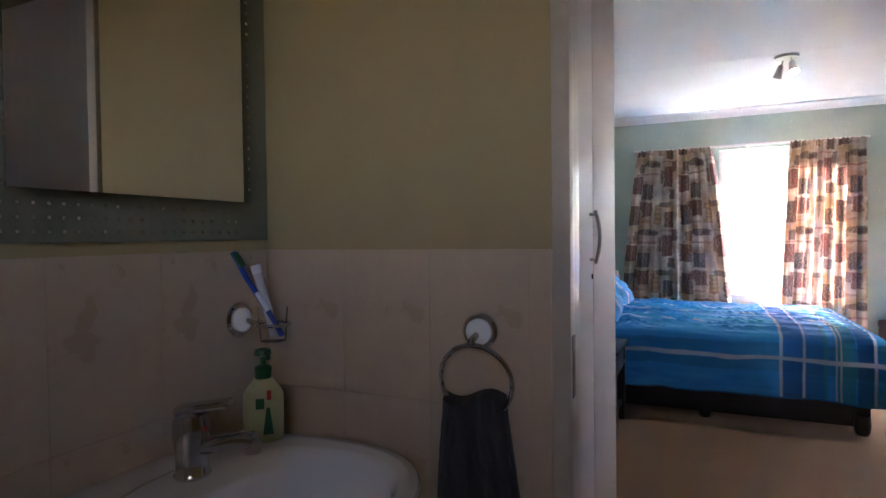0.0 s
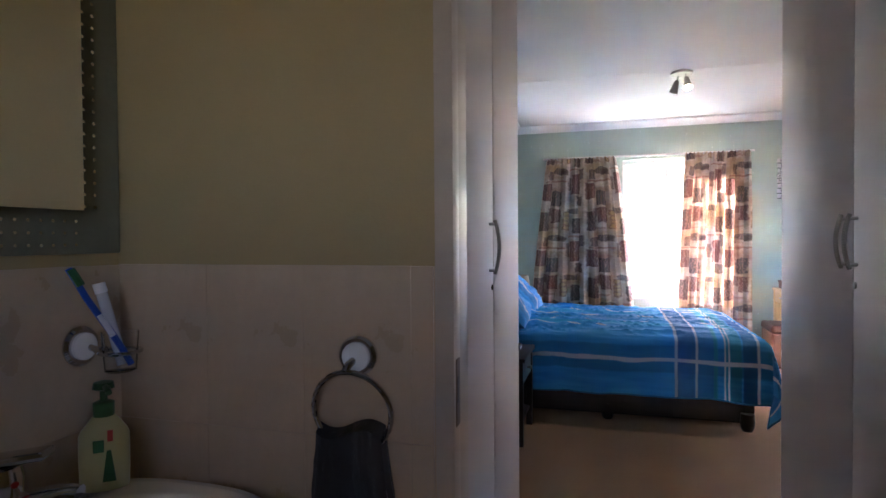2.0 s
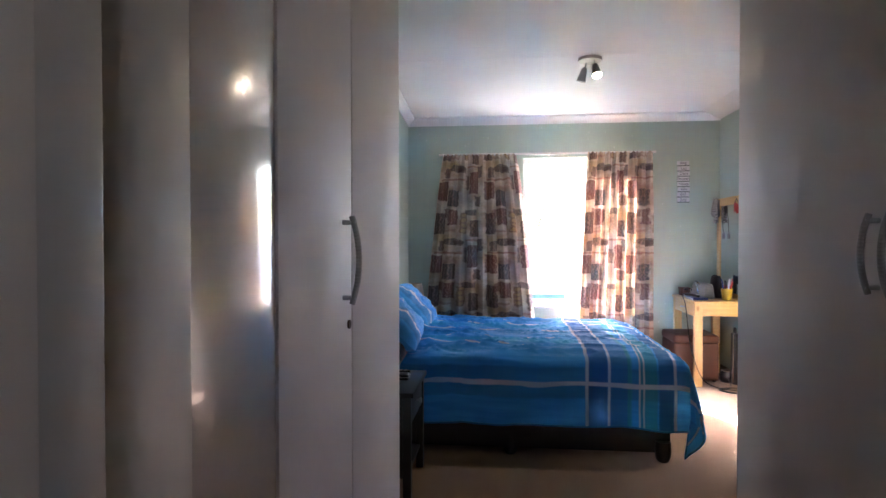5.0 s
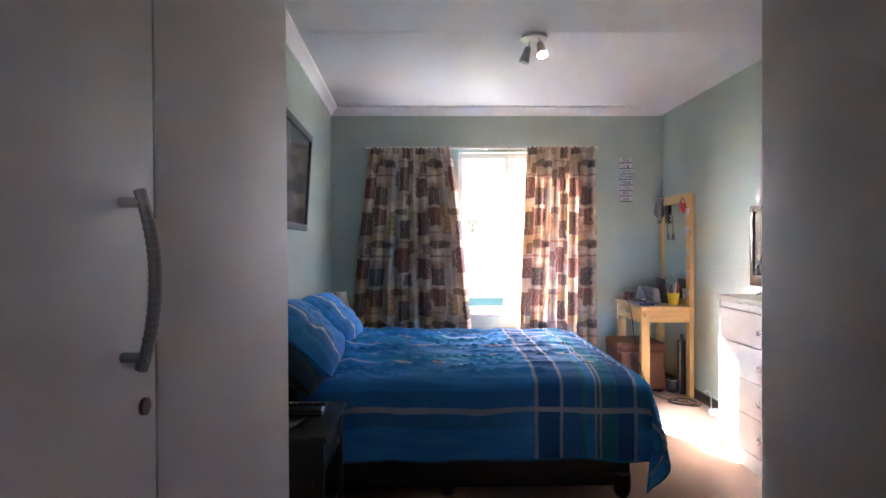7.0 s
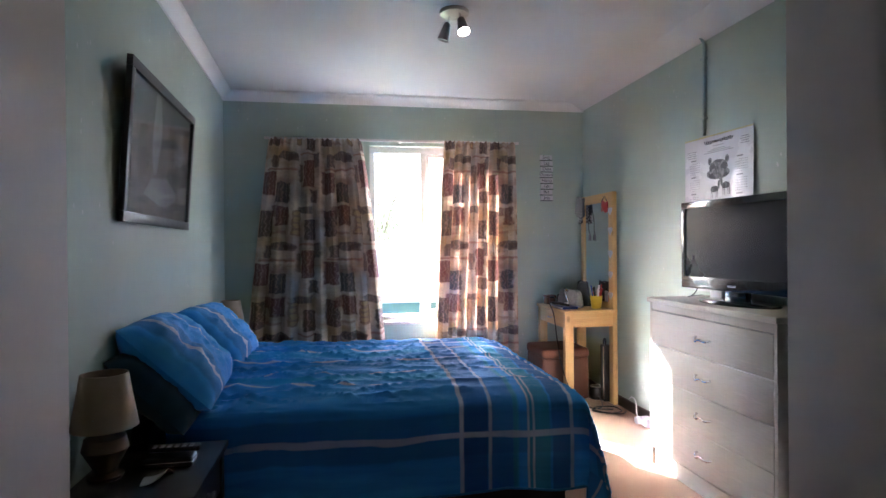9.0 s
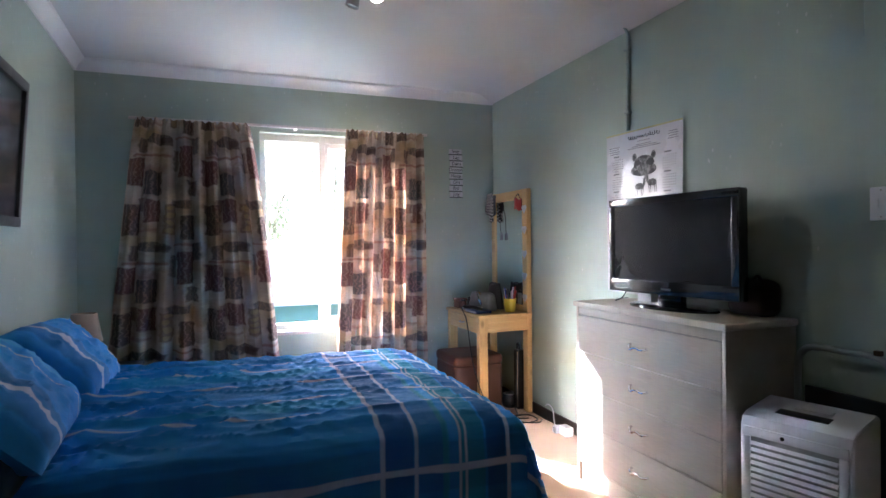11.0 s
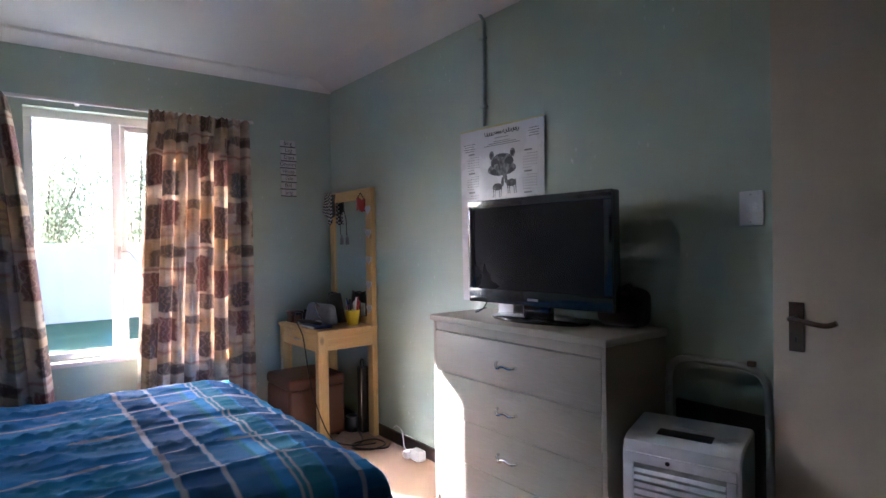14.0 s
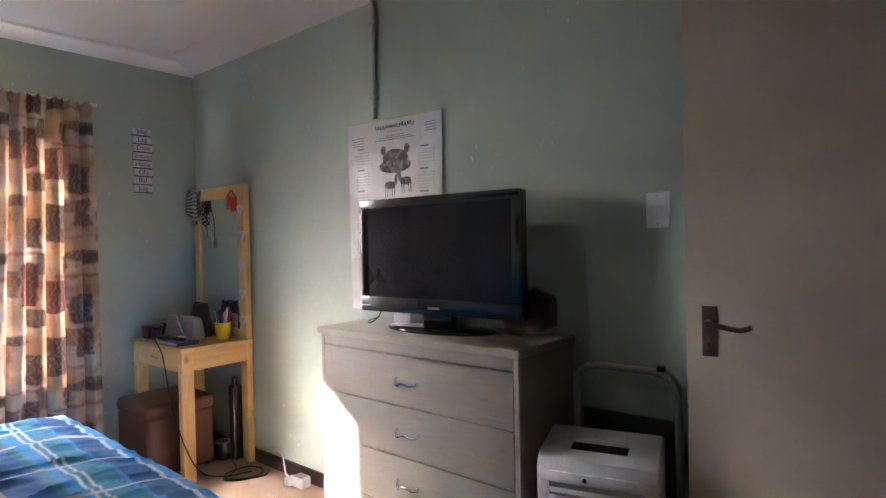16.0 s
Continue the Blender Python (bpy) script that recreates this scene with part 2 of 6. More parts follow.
def carpet_mat(name):
    n = Nodes(name)
    src = n.coords()
    a, b, d = n.noise(src, 420, 2), n.noise(src, 2.2, 5), n.noise(src, 28, 3)
    c = n.mix(n.ramp(b, 0.3, 0.7), (0.24, 0.125, 0.056), (0.30, 0.165, 0.077))
    c = n.mix(n.math("MULTIPLY", a, 0.45), c, (0.18, 0.095, 0.043))
    c = n.mix(n.math("MULTIPLY", n.ramp(d, 0.5, 0.8), 0.25), c, (0.24, 0.15, 0.08))
    n.colour(c)
    n.set(Roughness=0.95, Sheen_Weight=0.3, Specular_IOR_Level=0.15)
    n.bump(n.math("ADD", a, n.math("MULTIPLY", d, 0.5)), 0.6, 0.004)
    return n.m


def glow(name, col, strength):
    n = Nodes(name)
    n.set(Base_Color=rgb(col), Emission_Color=rgb(col), Emission_Strength=strength, Roughness=0.3)
    return n.m


def leaf_mat(name):
    n = Nodes(name)
    g = n.t.nodes.new("ShaderNodeNewGeometry")
    c = n.mix(g.outputs["Random Per Island"], (0.09, 0.12, 0.07), (0.16, 0.19, 0.13))
    n.colour(c)
    n.set(Roughness=0.6)
    tr = n.t.nodes.new("ShaderNodeBsdfTranslucent")
    tr.inputs["Color"].default_value = (0.33, 0.37, 0.25, 1)
    ms = n.t.nodes.new("ShaderNodeMixShader")
    ms.inputs[0].default_value = 0.65
    n.link(n.b.outputs[0], ms.inputs[1])
    n.link(tr.outputs[0], ms.inputs[2])
    n.link(ms.outputs[0], n.t.nodes["Material Output"].inputs["Surface"])
    return n.m


MINT = wall_paint("mint wall paint", (0.40, 0.475, 0.41))
OLIVE = wall_paint("khaki bathroom paint", (0.40, 0.305, 0.148), chips=0.0)
CEIL = surface("white ceiling board", (0.66, 0.655, 0.655), 0.7, 0.05, 120, 1.5, 0.2)
CORNICE = surface("white cornice paint", (0.78, 0.78, 0.78), 0.5, 0.05, 80, 3, 0.1)
CARPET = carpet_mat("tan carpet")
BATHFLOOR = surface("beige floor tile", (0.42, 0.36, 0.28), 0.35, 0.15)
TILE = surface("beige wall tile", (0.55, 0.41, 0.275), 0.30, 0.10, 45, 9, 0.08, rnd=0.06, coat=0.15)
GROUT = surface("pale grout", (0.53, 0.395, 0.265), 0.8, 0.1)
WARD = surface("white melamine", (0.64, 0.57, 0.55), 0.55, 0.05, 90, 2.5, 0.05)
WARD_GLOSS = surface("glossy cream melamine", (0.50, 0.44, 0.40), 0.17, 0.05, 90, 2.5, 0.03, coat=0.4)
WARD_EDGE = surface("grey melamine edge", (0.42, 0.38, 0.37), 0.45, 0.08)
CHROME = surface("chrome", (0.66, 0.66, 0.68), 0.11, 0.06, 80, 10, 0.0, metal=1.0)
NICKEL = surface("brushed nickel", (0.50, 0.48, 0.46), 0.36, 0.1, 200, 12, 0.1, metal=1.0)
DARKNICKEL = surface("worn dark nickel", (0.36, 0.33, 0.31), 0.33, 0.12, 200, 12, 0.1, metal=1.0)
FRAME_W = surface("white gloss paint", (0.74, 0.70, 0.67), 0.3, 0.08, 60, 6, 0.12)
DOOR_W = surface("cream door paint", (0.46, 0.39, 0.31), 0.42, 0.07, 70, 2, 0.1)
FRAME_D = surface("worn cream gloss paint", (0.46, 0.385, 0.30), 0.32, 0.10, 40, 7, 0.12)
BRONZE = surface("dark bronze", (0.10, 0.065, 0.045), 0.4, 0.2, 60, 10, 0.1, metal=0.7)
DARKWOOD = wood("dark stained wood", (0.030, 0.020, 0.017), (0.012, 0.009, 0.008), 0.3, 1.0, 0, coat=0.3)
PINE_X = wood("pine along x", (0.76, 0.52, 0.22), (0.60, 0.35, 0.12), 0.42, 1.0, 0, 0.7, 0.2)
PINE_Y = wood("pine along y", (0.76, 0.52, 0.22), (0.60, 0.35, 0.12), 0.42, 1.0, 1, 0.7, 0.2)
PINE_Z = wood("pine along z", (0.76, 0.52, 0.22), (0.60, 0.35, 0.12), 0.42, 1.0, 2, 0.7, 0.2)
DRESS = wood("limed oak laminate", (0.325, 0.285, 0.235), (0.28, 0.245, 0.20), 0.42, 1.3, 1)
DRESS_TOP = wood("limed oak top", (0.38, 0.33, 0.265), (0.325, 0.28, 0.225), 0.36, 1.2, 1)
SKIRT = surface("dark brown skirting", (0.045, 0.025, 0.018), 0.4, 0.25)
BLACK = surface("black plastic", (0.012, 0.012, 0.013), 0.35, 0.2, 120, 8, 0.06)
GLOSSBLACK = surface("gloss black plastic", (0.006, 0.006, 0.008), 0.16, 0.1, 50, 6, 0.0, coat=0.6)
SCREEN = surface("dark screen", (0.004, 0.004, 0.005), 0.24, 0.02, 20, 3, 0.0, spec=0.25)
WHITEPL = surface("white plastic", (0.76, 0.77, 0.82), 0.4, 0.06, 70, 6, 0.05)
GREYTUBE = surface("grey enamel tube", (0.40, 0.42, 0.42), 0.45, 0.15)
CERAMIC = surface("white ceramic", (0.82, 0.82, 0.82), 0.15, 0.03, 30, 5, 0.0, coat=0.6)
DUVET = stripes_cover("blue striped cotton")
PILLOWC = stripes_cover("blue striped pillow cotton")
NAVY = cloth("dark navy cotton", (0.010, 0.045, 0.075), 700)
CURT = patchwork("patchwork curtain print")
GLASS = glass("window glass")
MIRROR = mirror_glass("mirror silver")
LEATHER = surface("brown leatherette", (0.12, 0.046, 0.025), 0.5, 0.2, 120, 6, 0.25)
SHADE = cloth("beige lampshade cloth", (0.52, 0.40, 0.30), 600, 0.08)
TOWEL = cloth("charcoal terry towel", (0.055, 0.048, 0.047), 260, 0.3, 1.0, 1.0)
PAPER = surface("white glossy paper", (0.62, 0.62, 0.64), 0.26, 0.06, 30, 4, 0.05, coat=0.3)
INK = surface("dark print ink", (0.05, 0.05, 0.055), 0.5, 0.35, 60, 12, 0.0)
GREYINK = surface("grey print ink", (0.24, 0.24, 0.25), 0.5, 0.3, 90, 20, 0.0)
YELLOW = surface("yellow plastic", (0.78, 0.56, 0.02), 0.35, 0.08)
BLUEBOOK = surface("blue book cover", (0.02, 0.05, 0.22), 0.35, 0.15)
RED = surface("red plastic", (0.45, 0.03, 0.025), 0.4, 0.15)
GREEN = surface("green plastic", (0.018, 0.09, 0.025), 0.35, 0.15)
CREAMSOAP = surface("cream soap bottle", (0.48, 0.45, 0.22), 0.3, 0.06)
BLUEPL = surface("blue plastic", (0.01, 0.06, 0.36), 0.3, 0.1)
SILVERBAG = surface("silver grey vinyl", (0.24, 0.245, 0.26), 0.35, 0.2, 40, 14, 0.4, 0.004)
GREYMETAL = surface("perforated grey green plate", (0.17, 0.165, 0.11), 0.42, 0.15, 90, 8, 0.1, metal=0.1)
GARDENWALL = surface("white garden wall render", (0.78, 0.70, 0.70), 0.8, 0.08, 60, 2, 0.3)
LAWN = surface("lawn grass", (0.075, 0.15, 0.06), 0.9, 0.35, 80, 1.2, 0.6, 0.02)
LEAF = leaf_mat("garden leaves")
DARKBAG = cloth("black brown bag cloth", (0.020, 0.011, 0.010), 300)
SKETCH = surface("pencil drawing print", (0.17, 0.17, 0.18), 0.45, 0.9, 60, 45, 0.0)
BARK = surface("grey bark", (0.16, 0.12, 0.09), 0.9, 0.3, 30, 5, 0.6)
BULB = glow("lit lamp bulb", (1.0, 0.86, 0.55), 7.0)
ART = surface("murky print", (0.10, 0.10, 0.115), 0.4, 0.9, 5, 2.2, 0.0, stretch=(1, 1.4, 0.6))
ARTGLASS = Nodes("picture glazing").set(Base_Color=(1, 1, 1, 1), Roughness=0.08, Transmission_Weight=1.0, IOR=1.45).m


def checked(name, a, b, size):
    n = Nodes(name)
    ck = n.add("ShaderNodeTexChecker", Scale=size)
    n.link(n.coords("UV"), ck.inputs["Vector"])
    n.colour(n.mix(ck.outputs["Fac"], a, b))
    n.set(Roughness=0.9)
    return n.m


SCARFC = checked("black and white check cloth", (0.03, 0.03, 0.03), (0.5, 0.48, 0.45), 55)


# ---- mesh helpers ----
def box_in(bm, x0, x1, y0, y1, z0, z1, bevel=0.0, seg=2):
    r = bmesh.ops.create_cube(bm, size=1, matrix=Matrix.Translation(((x0 + x1) / 2, (y0 + y1) / 2, (z0 + z1) / 2)) @ Matrix.Diagonal((x1 - x0, y1 - y0, z1 - z0, 1)))
    if bevel:
        edges = list({e for v in r["verts"] for e in v.link_edges})
        bmesh.ops.bevel(bm, geom=edges, offset=bevel, segments=seg, profile=0.6, affect="EDGES")
    return bm


def box(x0, x1, y0, y1, z0, z1, bevel=0.0, seg=2):
    return box_in(bmesh.new(), x0, x1, y0, y1, z0, z1, bevel, seg)


def boxes(*rows, bevel=0.0):
    bm = bmesh.new()
    for r in rows:
        b = box(*r, bevel=bevel)
        me = bpy.data.meshes.new("tmp")
        b.to_mesh(me)
        bm.from_mesh(me)
        bpy.data.meshes.remove(me)
        b.free()
    return bm


def lathe(profile, centre=(0, 0, 0), n=28, axis="z"):
    """A turned body from (radius, height) pairs."""
    bm = bmesh.new()
    rings = []
    for r, h in profile:
        ring = []
        for i in range(n):
            a = 2 * math.pi * i / n
            p = Vector((max(r, 1e-4) * math.cos(a), max(r, 1e-4) * math.sin(a), h))
            if axis == "x":
                p = Vector((p.z, p.x, p.y))
            elif axis == "y":
                p = Vector((p.x, p.z, p.y))
            ring.append(bm.verts.new(p + Vector(centre)))
        rings.append(ring)
    for a, b in zip(rings, rings[1:]):
        for i in range(n):
            bm.faces.new((a[i], a[(i + 1) % n], b[(i + 1) % n], b[i]))
    bm.faces.new(list(reversed(rings[0])))
    bm.faces.new(rings[-1])
    bmesh.ops.recalc_face_normals(bm, faces=bm.faces)
    return bm


def tube(points, r, n=10, closed=False):
    """A round bar along points."""
    pts = [Vector(p) for p in points]
    bm = bmesh.new()
    rings = []
    up = Vector((0.31, 0.22, 0.92)).normalized()
    for i, p in enumerate(pts):
        if closed:
            d = pts[(i + 1) % len(pts)] - pts[i - 1]
        else:
            d = pts[min(i + 1, len(pts) - 1)] - pts[max(i - 1, 0)]
        d.normalize()
        s = d.cross(up)
        if s.length < 1e-3:
            s = d.cross(Vector((1, 0, 0)))
        s.normalize()
        t = s.cross(d)
        rings.append([bm.verts.new(p + (s * math.cos(2 * math.pi * k / n) + t * math.sin(2 * math.pi * k / n)) * r) for k in range(n)])
    pairs = list(zip(rings, rings[1:]))
    if closed:
        pairs.append((rings[-1], rings[0]))
    for a, b in pairs:
        for k in range(n):
            bm.faces.new((a[k], a[(k + 1) % n], b[(k + 1) % n], b[k]))
    if not closed:
        bm.faces.new(rings[0])
        bm.faces.new(list(reversed(rings[-1])))
    bmesh.ops.recalc_face_normals(bm, faces=bm.faces)
    return bm


def curve_points(ctrl, n=10):
    """Points of a smooth line through the given ones."""
    c = [Vector(p) for p in ctrl]
    out = []
    for i in range(len(c) - 1):
        p0, p1, p2, p3 = c[max(i - 1, 0)], c[i], c[i + 1], c[min(i + 2, len(c) - 1)]
        for k in range(n):
            t = k / n
            out.append(0.5 * ((2 * p1) + (p2 - p0) * t + (2 * p0 - 5 * p1 + 4 * p2 - p3) * t * t + (3 * p1 - p0 - 3 * p2 + p3) * t ** 3))
    out.append(c[-1])
    return out


def prism(outline, depth, place):
    """A flat shape of (a, b) points, given thickness and laid by the matrix place (a, b, depth)."""
    bm = bmesh.new()
    lo = [bm.verts.new(place @ Vector((a, b, 0))) for a, b in outline]
    hi = [bm.verts.new(place @ Vector((a, b, depth))) for a, b in outline]
    k = len(outline)
    bm.faces.new(list(reversed(lo)))
    bm.faces.new(hi)
    for i in range(k):
        bm.faces.new((lo[i], lo[(i + 1) % k], hi[(i + 1) % k], hi[i]))
    bmesh.ops.recalc_face_normals(bm, faces=bm.faces)
    return bm


def thicken(bm, uvl, thick):
    """Gives a sheet a back side and closed edges."""
    bm.normal_update()
    front = list(bm.faces)
    rim = [e for e in bm.edges if len(e.link_faces) == 1]
    back = {v: bm.verts.new(v.co - v.normal * thick) for v in list(bm.verts)}
    for f in front:
        uvs = [l[uvl].uv.copy() for l in f.loops]
        g = bm.faces.new([back[v] for v in reversed(f.verts)])
        for l, q in zip(g.loops, reversed(uvs)):
            l[uvl].uv = q
    for e in rim:
        f = e.link_faces[0]
        a, b = e.verts
        q = next(l[uvl].uv.copy() for l in f.loops if l.vert is a)
        try:
            g = bm.faces.new((a, b, back[b], back[a]))
        except ValueError:
            continue
        for l in g.loops:
            l[uvl].uv = q
    bmesh.ops.recalc_face_normals(bm, faces=bm.faces)


def sheet(nu, nv, fn, uvfn=None, thick=0.0):
    """A grid of points fn(a, b), a and b from 0 to 1, with its own UVs."""
    bm = bmesh.new()
    uvl = bm.loops.layers.uv.new("UVMap")
    vs = [[bm.verts.new(fn(i / nu, j / nv)) for j in range(nv + 1)] for i in range(nu + 1)]
    for i in range(nu):
        for j in range(nv):
            f = bm.faces.new((vs[i][j], vs[i + 1][j], vs[i + 1][j + 1], vs[i][j + 1]))
            if uvfn:
                for loop, (a, b) in zip(f.loops, ((i, j), (i + 1, j), (i + 1, j + 1), (i, j + 1))):
                    loop[uvl].uv = uvfn(a / nu, b / nv)
    if thick:
        thicken(bm, uvl, thick)
    return bm


def mesh_of(name, bm, material, smooth=True):
    me = bpy.data.meshes.new(name)
    bm.to_mesh(me)
    bm.free()
    me.materials.append(material)
    if smooth:
        me.shade_smooth()
        me.set_sharp_from_angle(angle=radians(35))
    return me


def thing(name, label, category, base=(0, 0, 0), turn=0.0, group="", world=True):
    """An Empty at a thing's base; world: its parts are given in the room's own coordinates."""
    ob = new(name)
    ob.empty_display_size = 0.05
    ob.matrix_basis = pose(*base, 0, 0, turn)
    ob["room_coords"] = world
    return tagged(ob, label, category, group)


def part(name, bm, material, parent, label="", smooth=True):
    ob = new(name, mesh_of(name, bm, material, smooth))
    ob.parent = parent
    if parent.type == "EMPTY" and parent["room_coords"]:
        ob.matrix_parent_inverse = parent.matrix_basis.inverted()
    if label:
        ob["label"] = label
    return ob


def solid(name, bm, material, label, category, kind="", group="", smooth=True):
    return tagged(new(name, mesh_of(name, bm, material, smooth)), label, category, group, kind)


def words(text, size, place, depth=0.0006):
    """Raised lettering as a mesh, laid by the matrix place."""
    cu = bpy.data.curves.new("words", "FONT")
    cu.body, cu.size, cu.extrude, cu.align_x, cu.align_y = text, size, depth, "CENTER", "CENTER"
    cu.resolution_u = 3
    ob = new("words", cu)
    bpy.context.view_layer.update()
    me = bpy.data.meshes.new_from_object(ob.evaluated_get(bpy.context.evaluated_depsgraph_get()))
    bpy.data.objects.remove(ob)
    bm = bmesh.new()
    bm.from_mesh(me)
    bpy.data.meshes.remove(me)
    bmesh.ops.transform(bm, matrix=place, verts=bm.verts)
    return bm


def facing(normal, at):
    """A matrix whose x runs to the right and y up for someone who looks at a wall with that outward normal."""
    z = Vector(normal).normalized()
    y = Vector((0, 0, 1))
    x = y.cross(z)
    return Matrix.Translation(at) @ Matrix((x, y, z)).transposed().to_4x4()


# ---- the room's shell ----
FZ = 0.012                      # carpet level
NORTH, EAST, WEST = 5.0, 1.5, -1.555
CZ = 2.51                       # ceiling
BN, BW = -0.53, -1.505          # bathroom faces of its north and west walls
WX0, WX1, WZ0, WZ1 = -0.385, 0.66, 0.63, 2.10   # window opening

solid("floor", box(-1.75, 1.72, -0.47, 5.2, -0.1, FZ), CARPET, "tan fitted carpet", "floor", "structure")
solid("wall_north", boxes((-1.75, WX0, NORTH, 5.2, -0.1, 2.6), (WX1, 1.72, NORTH, 5.2, -0.1, 2.6), (WX0, WX1, NORTH, 5.2, -0.1, WZ0), (WX0, WX1, NORTH, 5.2, WZ1, 2.6)),
      MINT, "mint green plastered wall with a window", "wall", "structure", smooth=False)
solid("wall_east", box(EAST, 1.72, -0.47, NORTH, -0.1, 2.6), MINT, "mint green plastered wall with blisters and chips", "wall", "structure", smooth=False)
solid("wall_west", prism([(-1.75, -0.41), (-1.32, -0.41), (-1.545, NORTH), (-1.75, NORTH)], 2.7, Matrix.Translation((0, 0, -0.1))), MINT, "mint green plastered wall", "wall", "structure", smooth=False)
solid("wall_south", boxes((0.70, 0.74, 0.86, 0.96, FZ, 2.6), (0.74, 1.40, 0.86, 0.96, 2.04, 2.6), (1.40, EAST, 0.86, 0.96, FZ, 2.6)), MINT, "mint green wall round a doorway", "wall", "structure", smooth=False)
solid("wall_passage", box(0.70, EAST, -0.40, -0.30, FZ, 2.6), MINT, "plain wall beyond the doorway", "wall", "structure", smooth=False)
solid("ceiling", boxes((-1.75, 1.72, -0.47, 5.2, CZ, 2.62), (-1.4, 1.45, 3.135, 3.155, CZ - 0.0012, CZ), (-0.355, -0.335, 3.155, 4.93, CZ - 0.0012, CZ)), CEIL, "white board ceiling with cover strips", "ceiling", "structure", smooth=False)


def cornice(name, a, b, inward, prof=None, mat=None):
    prof = prof or [(0.0, -0.075), (0.012, -0.075), (0.016, -0.062), (0.03, -0.04), (0.05, -0.024), (0.066, -0.016), (0.07, -0.0), (0.0, 0.0)]
    a, b, w = Vector(a), Vector(b), Vector(inward)
    bm = bmesh.new()
    ra = [bm.verts.new(a + w * d + Vector((0, 0, h))) for d, h in prof]
    rb = [bm.verts.new(b + w * d + Vector((0, 0, h))) for d, h in prof]
    k = len(prof)
    for i in range(k):
        bm.faces.new((ra[i], ra[(i + 1) % k], rb[(i + 1) % k], rb[i]))
    bm.faces.new(ra)
    bm.faces.new(list(reversed(rb)))
    bmesh.ops.recalc_face_normals(bm, faces=bm.faces)
    return solid(name, bm, mat or CORNICE, "white moulded cornice", "cornice", "structure")


cornice("cornice_north", (WEST, NORTH - 0.001, CZ - 0.002), (EAST, NORTH - 0.001, CZ - 0.002), (0, -1, 0))
cornice("cornice_west", (-1.378, 1.0, CZ - 0.003), (-1.544, NORTH - 0.004, CZ - 0.003), (1, 0, 0))
cornice("cornice_east", (EAST - 0.001, 1.0, CZ - 0.001), (EAST - 0.001, NORTH - 0.004, CZ - 0.001), (-1, 0, 0),
        [(0.0, -0.066), (0.004, -0.066), (0.05, -0.046), (0.10, -0.026), (0.15, -0.010), (0.20, -0.001), (0.20, 0.0), (0.0, 0.0)], CEIL)
solid("baseboard_east", box(EAST - 0.016, EAST - 0.001, 0.97, NORTH - 0.016, FZ - 0.005, FZ + 0.075, 0.004), SKIRT, "dark brown wooden skirting board", "skirting", "structure")
solid("baseboard_north", box(WEST, EAST - 0.001, NORTH - 0.016, NORTH - 0.001, FZ - 0.005, FZ + 0.075, 0.004), SKIRT, "dark brown wooden skirting board", "skirting", "structure")

# ---- bathroom shell ----
DX0, DX1 = -0.808, 0.0          # clear doorway between the frame's jambs
solid("floor_bathroom", box(-1.72, 0.86, -2.72, -0.47, -0.1, 0.0), BATHFLOOR, "beige bathroom floor", "floor", "structure")
wbn = solid("wall_bathroom_north", boxes((BW, DX0 - 0.030, BN, -0.41, -0.1, 2.6), (DX1 + 0.045, 0.86, BN, -0.41, -0.1, 2.6), (DX0 - 0.030, DX1 + 0.045, BN, -0.41, 2.06, 2.6)),
            OLIVE, "khaki painted wall above beige tiles", "wall", "structure", smooth=False)
wbw = solid("wall_bathroom_west", box(-1.72, BW, -2.72, -0.41, -0.1, 2.6), OLIVE, "khaki painted wall above beige tiles", "wall", "structure", smooth=False)
# opening in this unseen wall is added to let daylight into the bathroom
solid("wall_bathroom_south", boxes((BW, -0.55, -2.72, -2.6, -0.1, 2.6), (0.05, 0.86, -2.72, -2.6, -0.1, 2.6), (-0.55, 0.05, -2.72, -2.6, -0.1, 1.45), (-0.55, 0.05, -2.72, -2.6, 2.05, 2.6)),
      OLIVE, "khaki painted wall with an opening added for light", "wall", "structure", smooth=False)
solid("wall_bathroom_east", box(0.74, 0.86, -2.6, -0.53, -0.1, 2.6), OLIVE, "khaki painted wall", "wall", "structure", smooth=False)
solid("ceiling_bathroom", box(-1.72, 0.86, -2.72, -0.47, 2.45, 2.509), CEIL, "white bathroom ceiling", "ceiling", "structure", smooth=False)
# made-up pane out of view; its amber tint warms the bathroom light
frost = solid("added_light_window", box(-0.55, 0.05, -2.67, -2.664, 1.45, 2.05), surface("added amber light pane", (0.56, 0.365, 0.215), 0.6, 0.08), "unseen amber frosted pane added to light the bathroom", "window", "structure")
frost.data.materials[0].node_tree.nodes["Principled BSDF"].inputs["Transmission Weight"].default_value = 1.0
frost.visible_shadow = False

# steel door frame of the bathroom doorway
fr = tagged(new("door_frame"), "white painted steel door frame, chipped at the strike", "door frame", "", "structure")
fr.matrix_basis = pose(-0.82, -0.48, 0)
fr["room_coords"] = True
jam = part("jamb", boxes((DX0 - 0.028, DX0 + 0.005, BN - 0.012, BN + 0.03, 0, 2.06), (DX0 - 0.028, DX0 - 0.004, BN + 0.03, -0.405, 0, 2.06), bevel=0.003), FRAME_D, fr)
part("jamb", boxes((DX1, DX1 + 0.045, BN - 0.012, -0.40, 0, 2.06), bevel=0.004), FRAME_D, fr)
part("head", boxes((DX0, DX1, BN - 0.012, -0.40, 2.02, 2.06), bevel=0.004), FRAME_D, fr)
part("strike_plate", box(DX0 - 0.003, DX0 + 0.0065, BN - 0.002, BN + 0.024, 0.945, 1.06, 0.002), BRONZE, jam, "worn brass strike plate")
